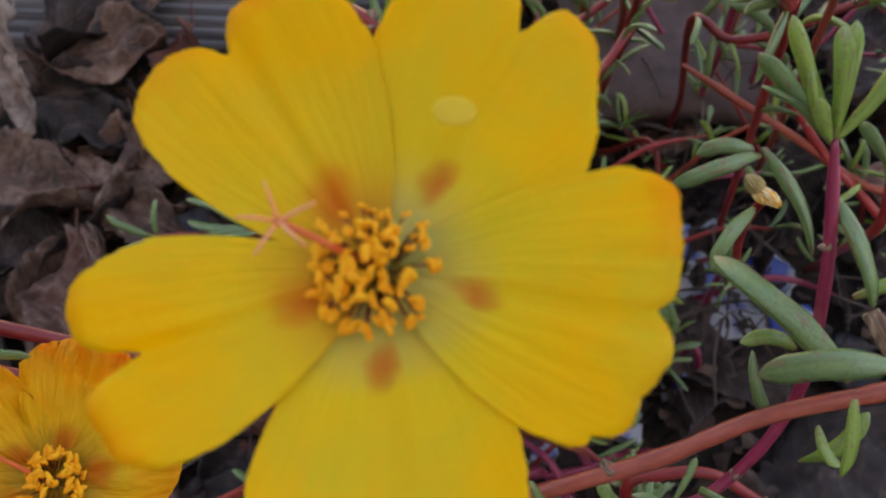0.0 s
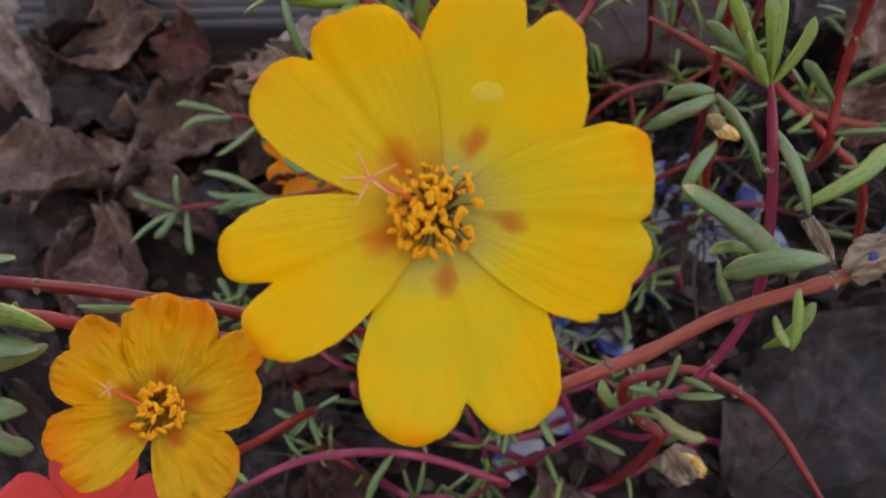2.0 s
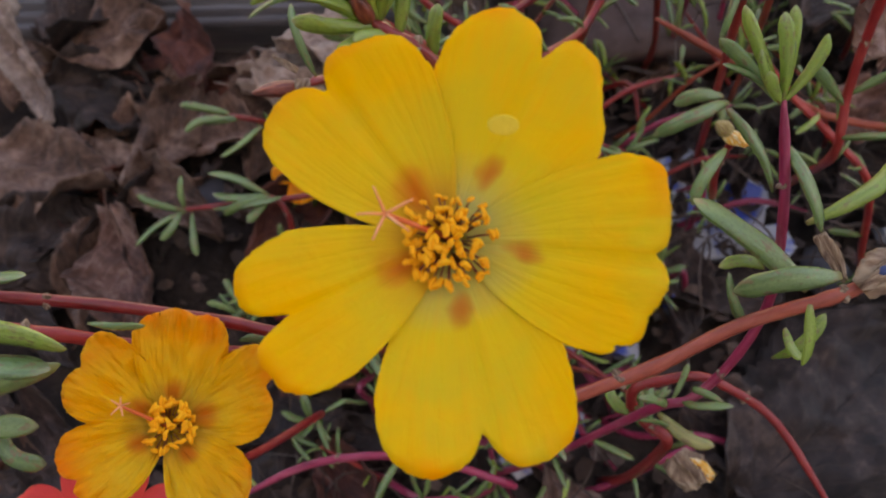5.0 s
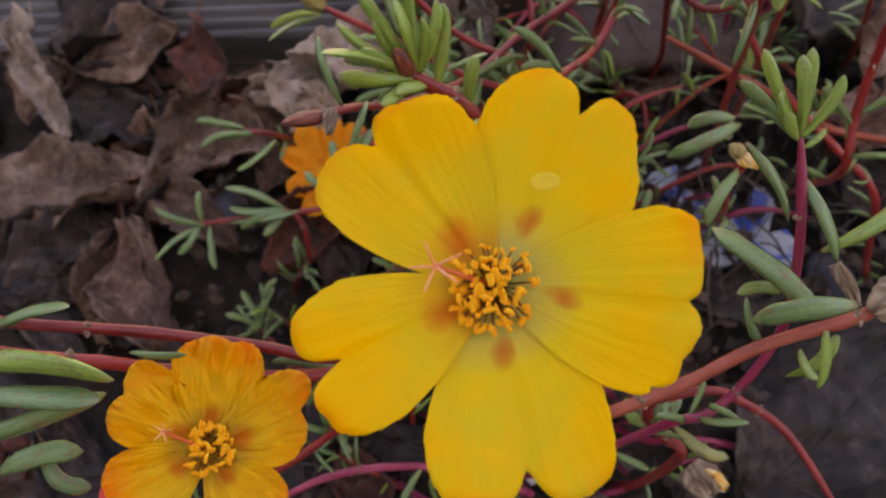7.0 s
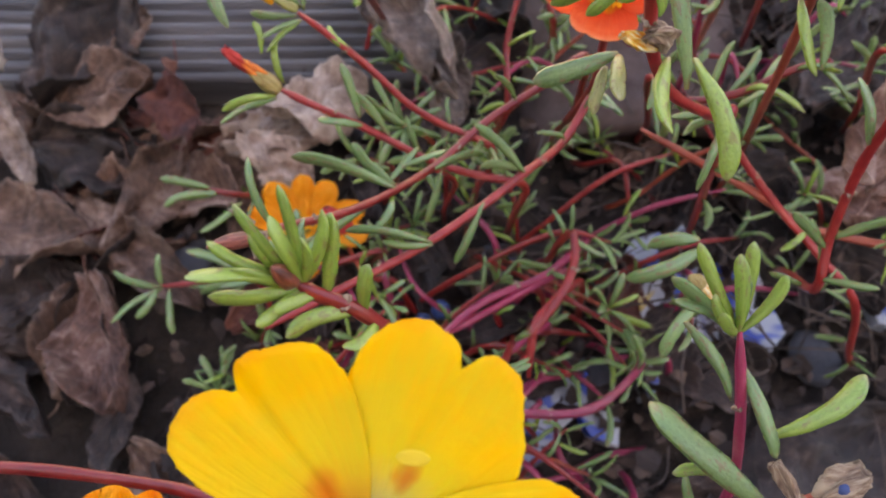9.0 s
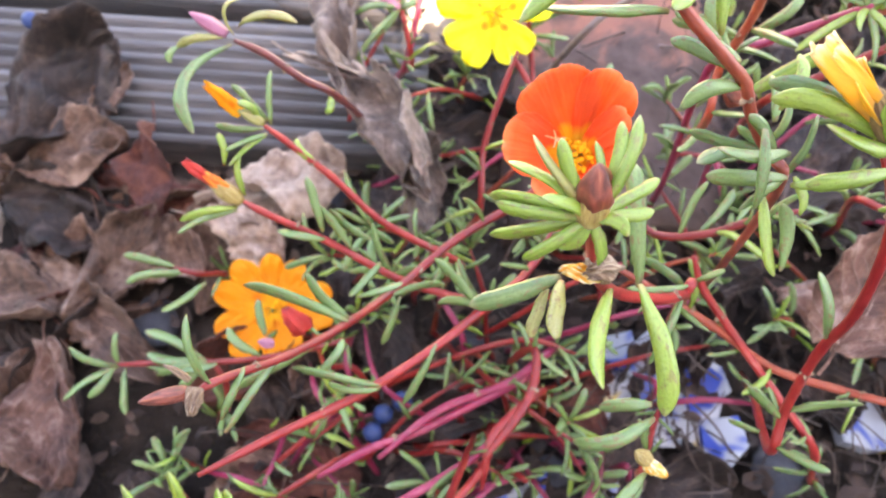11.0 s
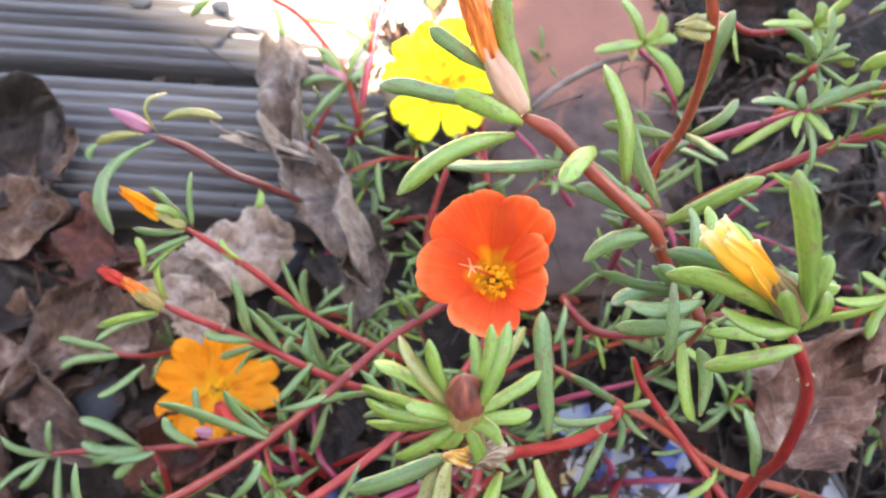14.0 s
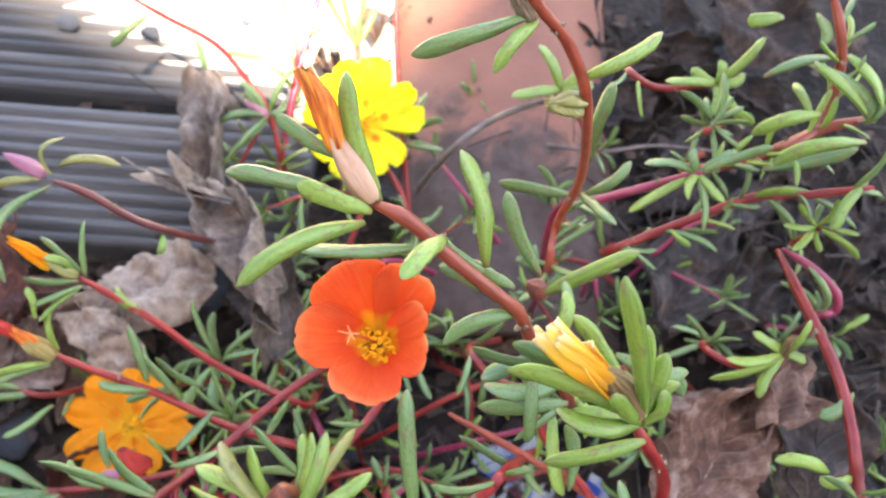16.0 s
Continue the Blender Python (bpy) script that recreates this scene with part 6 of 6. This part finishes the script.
tagged(ob, "thin dry grey twig over the terracotta", "twig")

# ---- filler of the mat: small shoots in the middle ----
rnd = random.Random(77)
OPEN, CLEAR = V(123, 149, 0), V(122, 107, 0)
for i in range(115):
    x, y = rnd.uniform(-0.05, 0.17), rnd.uniform(0.05, 0.30)
    if i > 80:
        x, y = rnd.uniform(0.07, 0.27), rnd.uniform(0.15, 0.36)
    root = V(1000 * x, 1000 * y, 0)
    if (root - OPEN).length < 0.050 or (root - CLEAR).length < 0.050 or y < 0.13 and i % 3 or 0.045 < x < 0.145 and y > 0.20:
        continue
    h = rnd.uniform(0.02, 0.075)
    lean_ = Vector((rnd.uniform(-0.05, 0.05), rnd.uniform(-0.05, 0.05), 0))
    tip = root + lean_ + Vector((0, 0, h))
    bark, leaves, star = rnd.choice((stem_red, stem_red, stem_magenta, stem_brown)), rnd.randint(3, 7), rnd.randint(4, 7)
    if tip.x < -0.015 and tip.y > 0.135 or tip.x > 0.12 and tip.y > 0.24:
        continue
    e, line = shoot("small moss rose shoot deep in the mat of stems", [tip, root + lean_ * 0.6 + Vector((0, 0, h * 0.7))], 0.0011, 0.0015, bark, root=root, seed=100 + i, loose=leaves, length=0.017)
    whorl(e, tip, lean_ * 6 + Vector((0, 0, 0.6)), star, 0.017, 1.0, leaf_grey if i % 4 else None, 300 + i)
for i in range(26):
    a = V(rnd.uniform(-20, 150), rnd.uniform(10, 260), 4)
    b = a + V(rnd.uniform(-90, 90), rnd.uniform(-60, 60), rnd.uniform(15, 60))
    if max(a.x, b.x) > 0.09 and min(a.y, b.y) < 0.12:
        continue
    rise, bark, leaves = V(rnd.uniform(-12, 12), rnd.uniform(-12, 12), 22), rnd.choice((stem_red, stem_magenta, stem_red)), rnd.randint(0, 3)
    if min(a.x, b.x) < -0.015 and max(a.y, b.y) > 0.13:
        continue
    e, line = shoot("bare moss rose stem lying low", [b, a.lerp(b, 0.6) + rise], 0.0013, 0.0017, bark, root=a, seed=400 + i, loose=leaves, length=0.016)
    whorl(e, b, b - a, 4, 0.014, 0.8, leaf_grey, 430 + i)

for i in range(34):
    root = V(rnd.uniform(-60, 110), rnd.uniform(15, 150), 0)
    if (root - CLEAR).length < 0.050 or root.x > 0.045 and root.y < 0.09 or i % 2 and root.x > 0:
        continue
    h = rnd.uniform(0.012, 0.05)
    lean_ = Vector((rnd.uniform(-0.05, 0.05), rnd.uniform(-0.05, 0.05), 0))
    tip = root + lean_ + Vector((0, 0, h))
    e, line = shoot("small moss rose shoot low among magenta stems", [tip, root + lean_ * 0.6 + Vector((0, 0, h * 0.7))], 0.0011, 0.0015,
                    rnd.choice((stem_red, stem_magenta)), root=root, seed=700 + i, loose=rnd.randint(2, 5), length=0.016)
    whorl(e, tip, lean_ * 6 + Vector((0, 0, 0.6)), rnd.randint(3, 6), 0.015, 1.1, leaf_grey, 800 + i)
for i in range(42):
    a = V(rnd.uniform(-30, 110), rnd.uniform(20, 150), 2)
    b = a + V(rnd.uniform(-80, 80), rnd.uniform(-30, 50), rnd.uniform(4, 14))
    e, line = shoot("bare magenta moss rose stem arching over the soil", [b, a.lerp(b, 0.55) + V(rnd.uniform(-10, 10), rnd.uniform(-10, 10), rnd.uniform(14, 34))], 0.0016, 0.0019,
                    rnd.choice((stem_magenta, stem_magenta, stem_red)), root=a, seed=900 + i, loose=rnd.randint(0, 2), length=0.014)

# arched leaves and a small orange bud behind the tufted stalk
e, line = shoot("drooping moss rose shoot with arched leaves and an orange bud", [V(80, 98, 158), V(78, 98, 153), V(80, 99, 137), V(86, 102, 117)], 0.0012, 0.0015, stem_red, seed=61)
bud(e, V(77, 99, 159), V(73, 101, 161), 0.0022, sheath_olive, "calyx", "tan bud base")
crumpled(e, V(76, 99, 159), V(81, 96, 158), 0.0015, wilted_gold, 31, "bud", "withered orange bud")
leaf(e, V(79, 110, 156), V(60, 103, 151), 0.0052, 0.36, leaf_grey)
leaf(e, V(79, 114, 153), V(66, 112, 152), 0.0048, 0.14, leaf_grey)
leaf(e, V(77, 97, 155), V(68, 83, 151), 0.0046, 0.14, leaf_grey)
# small things on the decking and the sand
for p, s in ((V(-83, 350, 27), 0.0075), (V(-125, 352, 24), 0.009), (V(27, 380, 22), 0.007), (V(-39, 363, 27), 0.004)):
    tagged(put("stone", PEBBLE, None, Matrix.Translation(p) @ Matrix.Diagonal((s * 1.3, s, s * 0.8, 1))), "dark grey pebble lying in the sun", "stone", "stones")
tagged(put("berry", BEAD, None, Matrix.Translation(V(-188, 293, 26))), "bright blue bead on the decking", "berry", "blue berries")
for i, (p, s, yaw) in enumerate(((V(-22, 377, 20), 0.018, 30), (V(22, 377, 20), 0.024, 110), (V(-41, 369, 20), 0.014, 70), (V(2, 350, 20), 0.022, 150))):
    dry_leaf(p, s, s * 0.5, yaw, 0, 10, 0.9, dry_brown, 960 + i, "small curled dead leaf in the sun")
twig = smooth_line([V(108, 313, 30), V(138, 307, 40), V(165, 316, 36), V(208, 327, 20)], 6)
tagged(put("twig", tube("twig", twig, 0.0008, 0.0007, twig_grey, 7), None), "thin dark twig among the shoots", "twig")

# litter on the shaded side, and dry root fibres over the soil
# only the darkest leaf colour here, painting in the deep shade under foliage
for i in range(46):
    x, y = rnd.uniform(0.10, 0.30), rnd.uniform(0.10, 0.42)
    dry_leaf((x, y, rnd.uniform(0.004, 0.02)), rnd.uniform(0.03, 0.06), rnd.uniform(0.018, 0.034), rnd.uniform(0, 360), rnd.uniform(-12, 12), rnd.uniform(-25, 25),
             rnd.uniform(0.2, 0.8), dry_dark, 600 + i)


def fibres(n):
    verts, faces = [], []
    for i in range(n):
        p = Vector((rnd.uniform(-0.06, 0.30), rnd.uniform(0.0, 0.38), rnd.uniform(0.004, 0.012)))
        if i % 2:
            p = Vector((rnd.uniform(0.08, 0.30), rnd.uniform(0.10, 0.33), rnd.uniform(0.004, 0.028)))
        d = Vector((rnd.uniform(-1, 1), rnd.uniform(-1, 1), rnd.uniform(0, 0.5))).normalized()
        size = rnd.uniform(0.015, 0.05)
        line = smooth_line([p, p + d * size * 0.5 + V(rnd.uniform(-6, 6), rnd.uniform(-6, 6), rnd.uniform(0, 14)), p + d * size + V(0, 0, -4)], 4)
        r, off = rnd.uniform(0.00025, 0.0006), len(verts)
        for k, q in enumerate(line):
            w = (line[min(k + 1, len(line) - 1)] - line[max(k - 1, 0)]).normalized()
            s = w.orthogonal().normalized()
            o = w.cross(s)
            verts += [q + s * r, q + o * r, q - s * r, q - o * r]
        for k in range(len(line) - 1):
            for c in range(4):
                u, v = off + k * 4 + c, off + k * 4 + (c + 1) % 4
                faces.append((u, v, v + 4, u + 4))
    tagged(new("dry_roots", mesh_of("dry_roots", verts, faces, root_brown)), "tangle of thin dry brown root fibres on the soil", "dry roots", kind="stuff")


fibres(430)
crumb_mat, nt_, b_ = material("leaf_crumbs", 0.85)
geo_ = nt_.nodes.new("ShaderNodeNewGeometry")
c_ = ramp(nt_, geo_.outputs["Random Per Island"], [(0.0, (0.020, 0.014, 0.012)), (0.45, (0.075, 0.046, 0.036)), (0.8, (0.12, 0.072, 0.052)), (1.0, (0.20, 0.13, 0.095))])
nt_.links.new(mixed(nt_, noise_out(nt_, 240, 5), c_, (0.03, 0.022, 0.02)), b_.inputs["Base Color"])
bump(nt_, b_, noise_out(nt_, 500, 4), 0.6, 0.0008)


def crumbs(name, spots, mat, label, category, small, large):
    """Broken bits: little bent flakes and clods strewn at the spots."""
    verts, faces = [], []
    for p in spots:
        s = rnd.uniform(small, large)
        m = Matrix.Translation(p) @ pose(0, 0, 0, rnd.uniform(-35, 35), rnd.uniform(-35, 35), rnd.uniform(0, 360))
        off, n = len(verts), 6
        ring = [(s * rnd.uniform(0.5, 1.1) * math.cos(6.283 * k / n), s * rnd.uniform(0.3, 0.7) * math.sin(6.283 * k / n)) for k in range(n)]
        bend = rnd.uniform(-0.4, 0.7)
        verts += [m @ Vector((0, 0, 0.0006))] + [m @ Vector((x, y, bend * abs(y) + s * rnd.uniform(-0.15, 0.2))) for x, y in ring]
        verts += [m @ Vector((0, 0, -0.0006))] + [verts[off + 1 + k] - Vector((0, 0, 0.0007)) for k in range(n)]
        for k in range(n):
            u, v = 1 + k, 1 + (k + 1) % n
            faces += [(off, off + u, off + v), (off + n + 1, off + n + 1 + v, off + n + 1 + u), (off + u, off + n + 1 + u, off + n + 1 + v, off + v)]
    tagged(new(name, mesh_of(name, verts, faces, mat, smooth=False)), label, category, kind="stuff")


crumbs("leaf_litter", [Vector((rnd.uniform(-0.12, 0.32), rnd.uniform(-0.06, 0.42), rnd.uniform(0.0, 0.012))) for _ in range(2600)], crumb_mat, "broken crumbs of dead leaf strewn over the soil", "leaf litter", 0.002, 0.008)
crumbs("grit", [p + V(rnd.uniform(-70, 200), rnd.uniform(0, 240), rnd.uniform(3, 6)) for p in [V(-77, 354, 24)] * 90], crumb_mat, "dark crumbs and grit on the sunlit sand", "grit", 0.0008, 0.0028)
